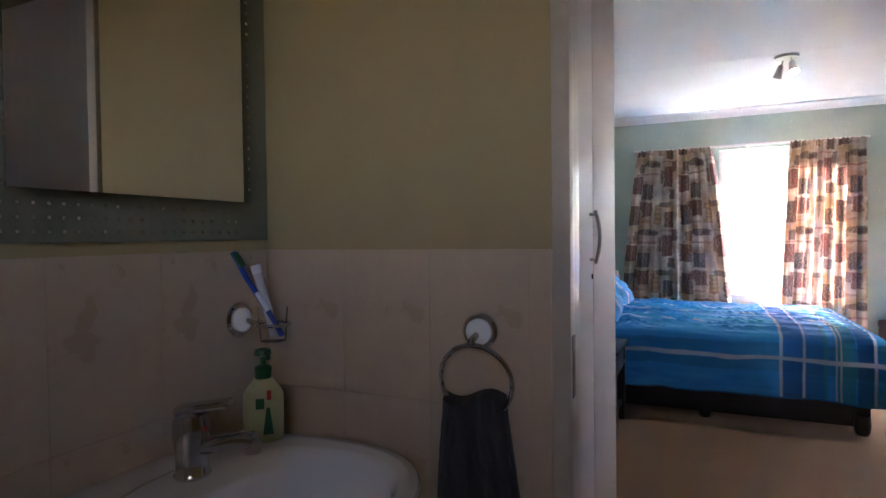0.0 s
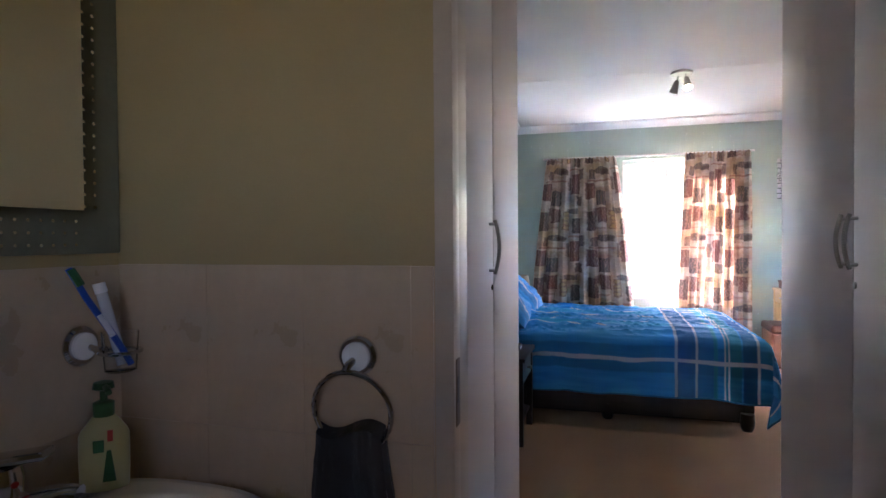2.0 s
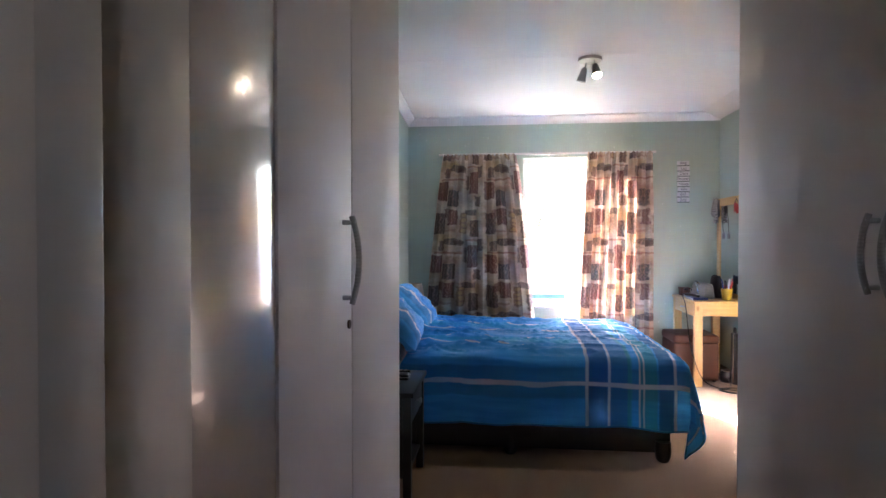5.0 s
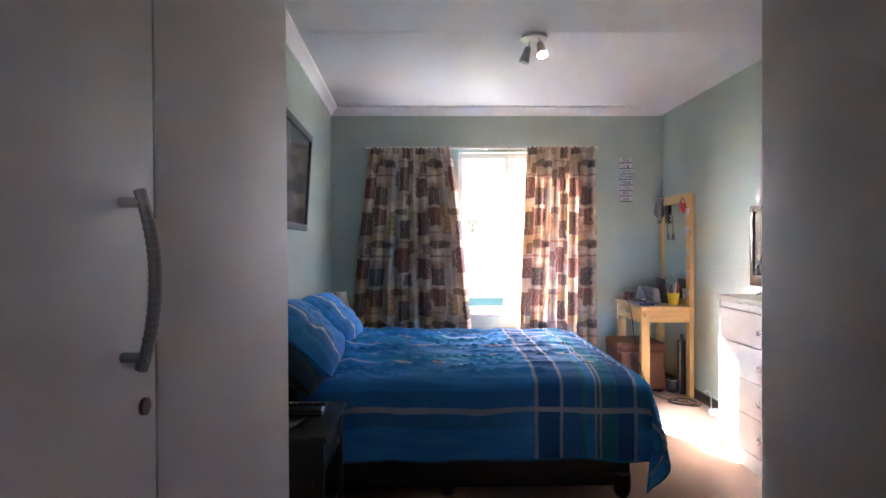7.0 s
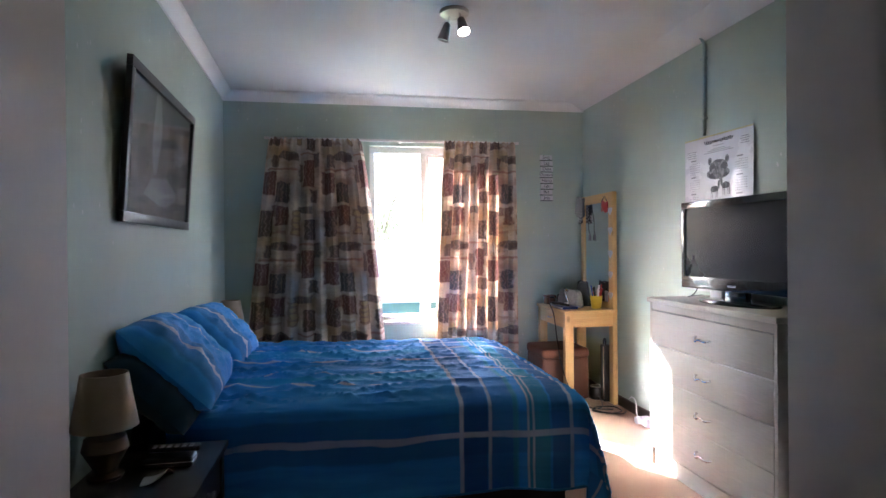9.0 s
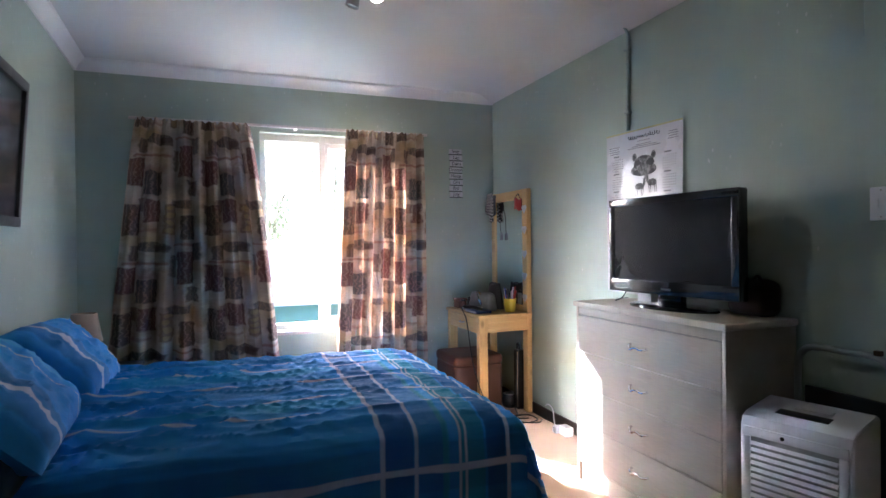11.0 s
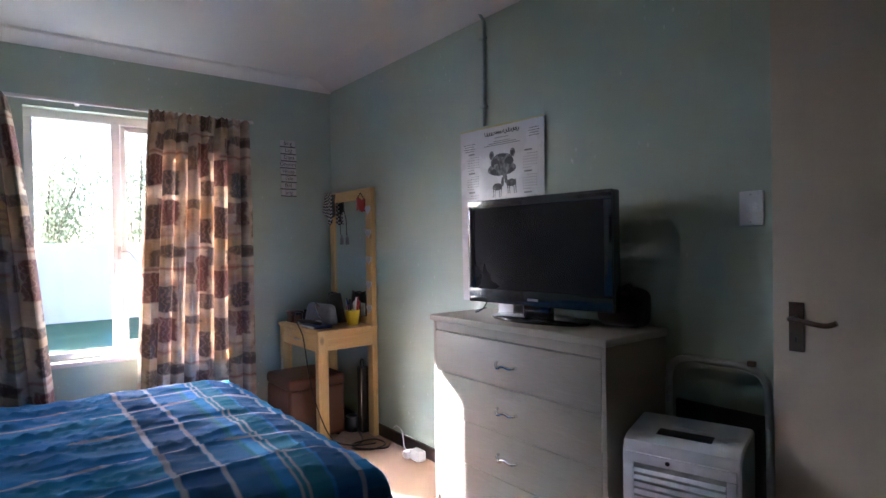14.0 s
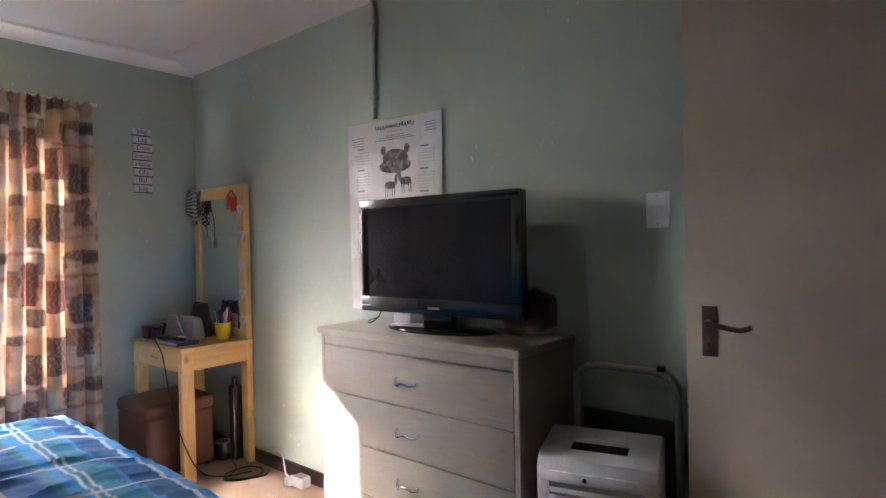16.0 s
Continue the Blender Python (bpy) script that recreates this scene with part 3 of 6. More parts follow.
part("latch_hole", box(DX0, DX0 + 0.0075, BN + 0.003, BN + 0.017, 0.985, 1.03, 0.001), BLACK, jam)


# ---- window ----
win = tagged(new("window_1"), "white steel casement window with side panes", "window", "", "structure")
win.matrix_basis = pose((WX0 + WX1) / 2, 5.1, WZ0)
win["room_coords"] = True
y0, y1 = 5.075, 5.115
part("window_frame", boxes((WX0, WX1, y0 - 0.01, y1 + 0.01, WZ1 - 0.05, WZ1), (WX0, WX1, y0 - 0.01, y1 + 0.01, WZ0, WZ0 + 0.045), (WX0, WX0 + 0.045, y0 - 0.01, y1 + 0.01, WZ0 + 0.045, WZ1 - 0.05),
                           (WX1 - 0.045, WX1, y0 - 0.01, y1 + 0.01, WZ0 + 0.045, WZ1 - 0.05), bevel=0.004), FRAME_W, win)
part("mullion", box(0.048, 0.098, y0 - 0.012, y1 + 0.004, WZ0 + 0.045, WZ1 - 0.05, 0.004), FRAME_W, win)
sash = part("casement", boxes((0.103, 0.13, y0, y1, WZ0 + 0.05, WZ1 - 0.055), (0.582, 0.61, y0, y1, WZ0 + 0.05, WZ1 - 0.055), (0.13, 0.582, y0, y1, WZ1 - 0.085, WZ1 - 0.055), (0.13, 0.582, y0, y1, WZ0 + 0.05, WZ0 + 0.08), bevel=0.003), FRAME_W, win)
part("casement_handle", tube(curve_points([(0.085, y0 - 0.02, 1.265), (0.115, y0 - 0.04, 1.268), (0.14, y0 - 0.05, 1.255), (0.185, y0 - 0.055, 1.19)], 5), 0.006), NICKEL, sash)
part("handle_base", box(0.075, 0.095, y0 - 0.024, y0 - 0.01, 1.22, 1.30, 0.003), NICKEL, sash)
for a, b in ((0.13, 0.582), (-0.34, 0.048)):
    pane = part("pane", box(a, b, 5.094, 5.098, WZ0 + 0.045, WZ1 - 0.05), GLASS, win, "clear glass pane", smooth=False)
    pane.visible_shadow = False
part("window_sill", box(WX0 - 0.01, WX1 + 0.01, 4.985, 5.075, WZ0 - 0.03, WZ0 - 0.001, 0.006), FRAME_W, win)

# ---- outdoors ----
solid("ground", box(-300, 300, 5.2, 400, -0.3, -0.06), LAWN, "green garden lawn", "lawn", "structure", smooth=False)
gw = solid("garden_wall", boxes((-0.25, 14, 13.6, 13.8, -0.06, 1.40), (-9, -0.25, 12.4, 12.6, -0.06, 1.40), (-0.25, -0.05, 12.4, 13.6, -0.06, 1.40), bevel=0.01), GARDENWALL,
           "white rendered garden wall with a step back", "garden wall", "structure", smooth=False)


def tree(name, x, y, h, spread, seed, label):
    rnd = random.Random(seed)
    t = thing(name, label, "tree", (x, y, -0.06))
    bm = bmesh.new()
    tips = []
    for k in range(7):
        a = rnd.uniform(0, 6.28)
        d = rnd.uniform(0.25, 0.8) * spread
        z0 = rnd.uniform(0.4, 0.8)
        p = [Vector((x, y, -0.1)), Vector((x + 0.05 * math.cos(a), y + 0.05 * math.sin(a), z0)), Vector((x + d * 0.5 * math.cos(a), y + d * 0.5 * math.sin(a), h * 0.5)),
             Vector((x + d * math.cos(a), y + d * math.sin(a), h * rnd.uniform(0.65, 0.95)))]
        pts = curve_points(p, 5)
        b = tube(pts, 0.016, 6)
        me = bpy.data.meshes.new("tmp")
        b.to_mesh(me)
        bm.from_mesh(me)
        bpy.data.meshes.remove(me)
        b.free()
        tips += pts[6:]
    part("trunk", bm, BARK, t)
    verts, faces = [], []
    for k in range(8000):
        c = rnd.choice(tips) + Vector((rnd.gauss(0, 0.34), rnd.gauss(0, 0.34), rnd.gauss(0, 0.28)))
        s = rnd.uniform(0.02, 0.045)
        m = Euler((rnd.uniform(0, 3), rnd.uniform(0, 3), rnd.uniform(0, 6))).to_matrix()
        i = len(verts)
        for q in ((-1.6 * s, 0, 0), (0, -0.5 * s, 0.1 * s), (1.6 * s, 0, 0), (0, 0.5 * s, 0.1 * s)):
            verts.append(c + m @ Vector(q))
        faces.append((i, i + 1, i + 2, i + 3))
    me = bpy.data.meshes.new("crown")
    me.from_pydata(verts, [], faces)
    me.materials.append(LEAF)
    ob = new("crown", me)
    ob.parent = t
    ob.matrix_parent_inverse = t.matrix_basis.inverted()
    return t


tree("tree", 0.2, 15.0, 3.7, 1.5, 4, "leafy garden shrub tree behind the wall")
tree("tree", 1.9, 15.3, 4.3, 1.5, 5, "taller leafy garden tree behind the wall")
tree("tree", -2.0, 14.6, 4.2, 1.6, 6, "leafy garden shrub tree behind the wall")
tree("tree", 4.3, 15.4, 4.0, 1.5, 7, "leafy garden shrub tree behind the wall")


# ---- wardrobes ----
def bow_handle(parent, x, y, z0, z1, out):
    """A bow handle on a face; out: +1 or -1, the way it stands proud along x."""
    zs = (z0 + z1) / 2
    h = (z1 - z0) / 2
    pts = [(x + out * (0.018 + 0.014 * (1 - ((k - 8) / 8) ** 2)), y, zs + h * (k - 8) / 8) for k in range(17)]
    hd = part("handle", tube(pts, 0.0058, 10), DARKNICKEL, parent, "brushed metal bow handle")
    for zz in (z0 + 0.012, z1 - 0.012):
        part("post", tube([(x, y, zz), (x + out * 0.012, y, zz), (x + out * 0.026, y, zz)], 0.005), NICKEL, hd)
    for k in range(-8, 9):
        xx, zz = x + out * (0.018 + 0.014 * (1 - (k * 0.007 / h) ** 2)), zs + k * 0.007
        part("grip_ring", lathe([(0.0058, -0.0022), (0.0063, -0.001), (0.0063, 0.001), (0.0058, 0.0022)], (xx, y, zz), 12), DARKNICKEL, hd)


wl = thing("wardrobe", "built-in white melamine wardrobe with closed doors and one handle", "wardrobe", (-1.2, 0.3, FZ), group="built-in wardrobes")
LX = -0.915
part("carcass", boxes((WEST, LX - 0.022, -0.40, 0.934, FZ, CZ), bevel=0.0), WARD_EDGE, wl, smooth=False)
d1 = part("door", box(LX - 0.02, LX, -0.001, 0.3892, FZ + 0.05, CZ - 0.01, 0.0025), WARD, wl)
d2 = part("door", box(LX - 0.02, LX + 0.001, 0.3908, 0.940, FZ + 0.05, CZ - 0.01, 0.0025), WARD, wl)
part("filler_panel", box(LX - 0.02, LX - 0.003, -0.40, -0.004, FZ + 0.05, CZ - 0.01, 0.002), WARD_GLOSS, wl, "glossy cream filler panel")
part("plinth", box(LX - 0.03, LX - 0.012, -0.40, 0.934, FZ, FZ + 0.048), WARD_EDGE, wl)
bow_handle(d1, LX, 0.324, 1.150, 1.321, 1)
part("lock", lathe([(0.009, 0), (0.009, 0.004), (0.004, 0.005)], (LX, 0.362, 1.105), 16, "x"), BRONZE, d1)

wr = thing("wardrobe", "built-in white melamine wardrobe with a pair of closed doors", "wardrobe", (0.4, 0.3, FZ), group="built-in wardrobes")
RX = 0.085
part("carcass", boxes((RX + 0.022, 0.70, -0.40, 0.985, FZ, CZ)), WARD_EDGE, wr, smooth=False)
e1 = part("door", box(RX, RX + 0.02, 0.3365, 0.99, FZ + 0.05, CZ - 0.01, 0.0025), WARD, wr)
e2 = part("door", box(RX, RX + 0.02, -0.28, 0.3335, FZ + 0.05, CZ - 0.01, 0.0025), WARD, wr)
part("filler_panel", box(RX + 0.001, RX + 0.02, -0.40, -0.284, FZ + 0.05, CZ - 0.01, 0.002), WARD, wr)
part("plinth", box(RX + 0.012, RX + 0.03, -0.40, 0.985, FZ, FZ + 0.048), WARD_EDGE, wr)
bow_handle(e1, RX, 0.364, 1.174, 1.322, -1)
bow_handle(e2, RX, 0.307, 1.174, 1.322, -1)
part("lock", lathe([(0.009, 0), (0.009, -0.004), (0.004, -0.005)], (RX, 0.318, 1.13), 16, "x"), NICKEL, e2)

# ---- open room door ----
dr = thing("door", "cream painted door standing open against the wall", "door", (1.35, 1.4, FZ))
leaf = part("leaf", box(1.325, 1.365, 0.985, 1.792, FZ + 0.005, 2.03, 0.003), DOOR_W, dr)
pl = part("back_plate", box(1.320, 1.326, 1.708, 1.748, 0.957, 1.10, 0.002), BRONZE, leaf, "dark bronze back plate")
part("keyhole", box(1.3185, 1.3205, 1.726, 1.731, 0.985, 1.0), BLACK, pl)
part("lever", tube(curve_points([(1.322, 1.728, 1.055), (1.275, 1.728, 1.055), (1.268, 1.70, 1.053), (1.268, 1.64, 1.045), (1.268, 1.61, 1.055)], 6), 0.0075), BRONZE, pl)
for zz in (0.3, 1.7):
    part("hinge", lathe([(0.008, -0.05), (0.008, 0.05)], (1.37, 0.98, zz), 10), NICKEL, leaf)

# ---- bed ----
BX0, BX1, BY0, BY1, BT = -1.40, 0.425, 2.63, 4.06, 0.605
bed = thing("bed", "dark wooden double bed base with short round feet", "bed", (-0.55, 3.33, FZ))
part("side_rail", box(BX0, 0.36, 2.60, 2.64, 0.055, 0.25, 0.008), DARKWOOD, bed)
part("side_rail", box(BX0, 0.36, 3.97, 4.01, 0.055, 0.25, 0.008), DARKWOOD, bed)
part("foot_rail", box(0.32, 0.36, 2.64, 3.97, 0.055, 0.25, 0.008), DARKWOOD, bed)
part("slat_base", box(BX0, 0.32, 2.64, 3.97, 0.09, 0.24, 0.01), NAVY, bed)
for fx, fy in ((0.315, 2.59), (0.325, 3.97), (-1.37, 2.62), (-1.37, 3.97), (-0.55, 2.64), (-0.55, 3.9)):
    part("foot", lathe([(0.030, FZ), (0.040, FZ + 0.02), (0.046, 0.07), (0.042, 0.125)], (fx, fy, 0), 16), DARKWOOD, bed)
part("mattress", box(BX0, 0.36, 2.66, 4.01, 0.24, 0.565, 0.05, 3), NAVY, bed)
part("headboard", box(-1.44, -1.40, 2.66, 4.01, FZ, 0.62, 0.008), DARKWOOD, bed)

HX0 = -1.285
LEN, DROP_F = BX1 - HX0, 0.34
WID, DROP_N, DROP_R = BY1 - BY0, 0.415, 0.30


def duvet_point(a, b):
    p = a * (LEN + DROP_F)
    s = b * (DROP_N + WID + DROP_R)
    fa = max(0.0, p - LEN)
    fb = max(0.0, DROP_N - s)
    fc = max(0.0, s - DROP_N - WID)
    fs = max(fb, fc)
    x = HX0 + min(p, LEN)
    y = BY0 + min(max(s - DROP_N, 0), WID)
    # softly crowned top, rounded to the edges
    ex = min(1.0, max(0.0, LEN - p) / 0.16)
    ey = min(1.0, max(0.0, min(s - DROP_N, DROP_N + WID - s)) / 0.16)
    z = BT + 0.035 * (1 - (1 - ex) ** 2) * (1 - (1 - ey) ** 2)
    z -= 0.012 * max(0.0, (p - LEN + 0.35) / 0.35)
    amp = 0.35 + 0.65 * max(0.0, 1 - p / 1.25)
    big = noise.noise(Vector((p * 2.2 + s * 1.4, s * 5.5 - p * 1.0, 1.0)))
    ridge = 1 - abs(noise.noise(Vector((p * 2.0 + s * 1.2, s * 9.0 - p * 1.6, 4.0))))
    ridge2 = 1 - abs(noise.noise(Vector((p * 2.2 - s * 1.0, s * 15.0 + p * 3.5, 9.0))))
    ridge3 = 1 - abs(noise.noise(Vector((p * 4.0 + s * 5.0, s * 27.0 - p * 5.0, 14.0))))
    wr_ = amp * (0.016 * big + 0.032 * (ridge ** 8 - 0.25) + 0.017 * (ridge2 ** 9 - 0.2) + 0.004 * (ridge3 ** 5 - 0.3))
    if fs == 0 and fa == 0:
        return Vector((x, y, z + wr_))
    out = 0.030 + 0.018 * (math.sin(p * 9.0 + 1.3 * math.sin(p * 4)) * 0.5 + 0.5) * min(1, fs / 0.2)
    dz = math.hypot(fa, fs)
    lap, swing = (fa / DROP_F) * min(1.0, fs / DROP_N), math.sin(math.pi * min(1.0, fs / DROP_N)) * fa / DROP_F
    if fs > 0:
        sign = -1 if fb > 0 else 1
        y += sign * (out + 0.03 * math.sin(min(1, fs / 0.07) * 1.57) + 0.05 * lap + 0.075 * swing)
    if fa > 0:
        x += 0.03 * math.sin(min(1, fa / 0.07) * 1.57) + 0.02 * (math.sin(s * 10) * 0.5 + 0.5) * min(1, fa / 0.2) - 0.055 * lap + 0.055 * swing
    hem = 0.012 * noise.noise(Vector((p * 4, s * 4, 2)))
    return Vector((x, y, z - dz + 0.018 * min(1, max(fa, fs) / 0.05) + wr_ * 0.4 + hem * min(1, max(fa, fs) / 0.2)))


duv = sheet(240, 220, duvet_point, lambda a, b: (a * (LEN + DROP_F) + 0.19, b * (DROP_N + WID + DROP_R) - 0.045), 0.012)
du = thing("duvet", "crumpled blue duvet with white stripes on the bed", "duvet", (-0.5, 3.33, BT))
part("cover", duv, DUVET, du)
rim = [(k / 60, 0.0) for k in range(61)] + [(1.0, k / 60) for k in range(1, 61)] + [(1 - k / 60, 1.0) for k in range(1, 61)]
part("hem", tube([duvet_point(a, b) + Vector((0, 0, -0.002)) for a, b in rim], 0.0055, 8), cloth("dark blue hem", (0.012, 0.16, 0.42), 700), du, "darker blue hem")


def pillow(name, cx, cy, cz, lx, ly, h, rot, seed, label, mat):
    """A soft pillow: pinched corners, a seam edge and creases."""
    m = Matrix.Translation((cx, cy, cz)) @ Euler([radians(r) for r in rot]).to_matrix().to_4x4()
    bm = bmesh.new()
    uvl = bm.loops.layers.uv.new("UVMap")
    n = 36
    for side in (1, -1):
        vs = []
        for i in range(n + 1):
            row = []
            for j in range(n + 1):
                u, v = i / n * 2 - 1, j / n * 2 - 1
                f = max(0.0, (1 - u ** 4) * (1 - v ** 4)) ** 0.55
                pin = 1 - 0.09 * (1 - abs(u)) * abs(v) ** 3
                pin2 = 1 - 0.09 * (1 - abs(v)) * abs(u) ** 3
                cr = 0.16 * noise.noise(Vector((u * 2.2 + seed, v * 2.2, side))) + 0.09 * (1 - abs(noise.noise(Vector((u * 3 + v * 2, v * 4 - seed, side * 2))))) ** 5 + 0.05 * (1 - abs(noise.noise(Vector((u * 6 - v * 3, v * 7 + seed, side * 3))))) ** 4
                row.append(bm.verts.new(m @ Vector((u * lx / 2 * pin, v * ly / 2 * pin2, side * h / 2 * f * (1 + cr * 1.6)))))
            vs.append(row)
        for i in range(n):
            for j in range(n):
                q = (vs[i][j], vs[i + 1][j], vs[i + 1][j + 1], vs[i][j + 1])
                f = bm.faces.new(q if side > 0 else tuple(reversed(q)))
                idx = ((i, j), (i + 1, j), (i + 1, j + 1), (i, j + 1))
                for loop, (a, b) in zip(f.loops, idx if side > 0 else tuple(reversed(idx))):
                    loop[uvl].uv = (0.3 + a / n * lx * 1.2, 0.06 + b / n * ly * 0.9)
    bmesh.ops.remove_doubles(bm, verts=bm.verts, dist=0.002)
    return solid(name, bm, mat, label, "pillow", group="pillows on the bed")


pillow("pillow", -1.315, 2.74, 0.715, 0.38, 0.72, 0.17, (0, 46, 2), 1, "dark teal pillow lying beneath a striped one", NAVY)
pillow("pillow", -1.290, 2.82, 0.785, 0.45, 0.74, 0.19, (-3, 44, 3), 2, "crumpled blue striped pillow leaning on the wall", PILLOWC)
pillow("pillow", -1.30, 3.62, 0.755, 0.43, 0.66, 0.20, (-4, 44, -3), 3, "blue striped pillow with a pale band leaning on the wall", PILLOWC)


# ---- bedside tables and lamps ----
def bedside(name, x0, x1, y0, y1, top, label):
    t = thing(name, label, "bedside table", ((x0 + x1) / 2, (y0 + y1) / 2, FZ), group="bedside tables")
    part("tabletop", box(x0, x1 + 0.012, y0 - 0.012, y1 + 0.008, top - 0.024, top, 0.005), DARKWOOD, t)
    for fx in (x0 + 0.025, x1 - 0.022):
        for fy in (y0 + 0.022, y1 - 0.022):
            part("leg", box(fx - 0.02, fx + 0.02, fy - 0.02, fy + 0.02, FZ, top - 0.024, 0.003), DARKWOOD, t)
    part("side_panel", box(x0 + 0.045, x1 - 0.042, y0 + 0.008, y0 + 0.02, top - 0.42, top - 0.024, 0.002), DARKWOOD, t)
    part("side_panel", box(x0 + 0.045, x1 - 0.042, y1 - 0.02, y1 - 0.008, top - 0.42, top - 0.024, 0.002), DARKWOOD, t)
    d = part("drawer", box(x1 - 0.03, x1 - 0.008, y0 + 0.045, y1 - 0.045, top - 0.17, top - 0.03, 0.004), DARKWOOD, t)
    part("knob", lathe([(0.006, 0), (0.006, 0.012), (0.013, 0.018), (0.012, 0.026), (0.003, 0.028)], (x1 - 0.008, (y0 + y1) / 2, top - 0.1), 16, "x"), NICKEL, d)
    part("shelf", box(x0 + 0.02, x1 - 0.02, y0 + 0.03, y1 - 0.03, top - 0.42, top - 0.40, 0.003), DARKWOOD, t)
    return t


bedside("bedside_table", -1.40, -1.035, 1.93, 2.405, 0.545, "dark stained wooden bedside table with a drawer")
bedside("bedside_table", -1.50, -1.12, 4.20, 4.62, 0.56, "dark stained wooden bedside table beside the window")


def table_lamp(x, y, z, h, label):
    t = thing("table_lamp", label, "table lamp", (x, y, z), group="bedside lamps")
    part("base", lathe([(0.05, z), (0.052, z + 0.01), (0.03, z + 0.02), (0.045, z + 0.05), (0.066, z + 0.09), (0.058, z + 0.125), (0.022, z + 0.15), (0.014, z + 0.16), (0.012, z + h - 0.10)], (x, y, 0)), BRONZE, t)
    sh = bmesh.new()
    n = 36
    rows = []
    for r, zz in ((0.094, z + h - 0.165), (0.0665, z + h), (0.0635, z + h), (0.091, z + h - 0.165)):
        rows.append([sh.verts.new((x + r * math.cos(6.2832 * k / n), y + r * math.sin(6.2832 * k / n), zz)) for k in range(n)])
    for a, b in zip(rows, rows[1:] + rows[:1]):
        for k in range(n):
            sh.faces.new((a[k], a[(k + 1) % n], b[(k + 1) % n], b[k]))
    bmesh.ops.recalc_face_normals(sh, faces=sh.faces)
    part("shade", sh, SHADE, t, "beige cloth lampshade")
    part("shade_ring", boxes((x - 0.088, x + 0.088, y - 0.002, y + 0.002, z + h - 0.12, z + h - 0.117), (x - 0.002, x + 0.002, y - 0.088, y + 0.088, z + h - 0.124, z + h - 0.121)), NICKEL, t)
    return t


table_lamp(-1.330, 2.12, 0.545, 0.322, "table lamp with a round dark base and beige shade, unlit")
table_lamp(-1.40, 4.47, 0.56, 0.32, "table lamp with a beige shade beside the window, unlit")
rem = thing("remote_control", "black television remote on the bedside table", "remote control", (-1.2, 2.3, 0.545))
part("body", box(-1.27, -1.10, 2.31, 2.342, 0.5455, 0.563, 0.006), BLACK, rem)
for k in range(6):
    for j in range(2):
        part("button", box(-1.255 + k * 0.024, -1.241 + k * 0.024, 2.308 + j * 0.016, 2.318 + j * 0.016, 0.5625, 0.5655, 0.001, 1), GREYTUBE, rem)
bk = thing("spectacle_case", "black case on the bedside table", "case", (-1.15, 2.19, 0.545))
part("shell", box(-1.235, -1.085, 2.155, 2.225, 0.5455, 0.578, 0.012, 3), BLACK, bk)
part("seam", box(-1.2365, -1.0835, 2.1535, 2.2265, 0.562, 0.564, 0.0005, 1), NICKEL, bk)
pap = sheet(14, 10, lambda a, b: Vector((-1.20 + 0.07 * a, 2.02 + 0.12 * b, 0.547 + 0.035 * (a * a) * (1 - b) + 0.01 * math.sin(b * 5))), None, 0.001)
solid("paper", pap, PAPER, "curled white paper on the bedside table", "paper")

# ---- framed picture ----
pic = thing("framed_picture", "dark framed print behind reflecting glass, hung tilted forward", "picture", (-1.45, 3.05, 1.356), world=True)
tilt = Matrix.Translation((-1.455, 3.05, 1.356)) @ Euler((0, radians(3.8), radians(2.4))).to_matrix().to_4x4()


def tilted(bm):
    bmesh.ops.transform(bm, matrix=tilt, verts=bm.verts)
    return bm


PW, PH = 0.545, 0.63
part("frame", tilted(boxes((0, 0.024, -PW, PW, 0, 0.042), (0, 0.024, -PW, PW, PH - 0.042, PH), (0, 0.024, -PW, -PW + 0.042, 0.042, PH - 0.042), (0, 0.024, PW - 0.042, PW, 0.042, PH - 0.042), bevel=0.004)), BLACK, pic)
part("print", tilted(box(0.002, 0.008, -PW + 0.04, PW - 0.04, 0.04, PH - 0.04)), ART, pic, "murky dark blue and grey print")
part("glazing", tilted(box(0.011, 0.014, -PW + 0.04, PW - 0.04, 0.04, PH - 0.04)), ARTGLASS, pic, smooth=False)


def blot(y, z, w, h, d, seed):
    rnd = random.Random(seed)
    return tilted(prism([(w * math.cos(6.283 * k / 14) * rnd.uniform(0.7, 1.1), h * math.sin(6.283 * k / 14) * rnd.uniform(0.7, 1.1)) for k in range(14)], 0.0006, facing((1, 0, 0), (0.0082 + d, y, z))))


for k, (yy, zz, w, h, mt) in enumerate(((-0.12, 0.42, 0.07, 0.20, GREYTUBE), (0.12, 0.38, 0.06, 0.17, INK), (0.28, 0.4, 0.09, 0.12, GREYINK), (-0.3, 0.30, 0.08, 0.16, INK), (0.0, 0.16, 0.30, 0.07, GREYTUBE))):
    part("printed_shape", blot(yy, zz, w, h, 0.0002 * k, k), mt, pic)

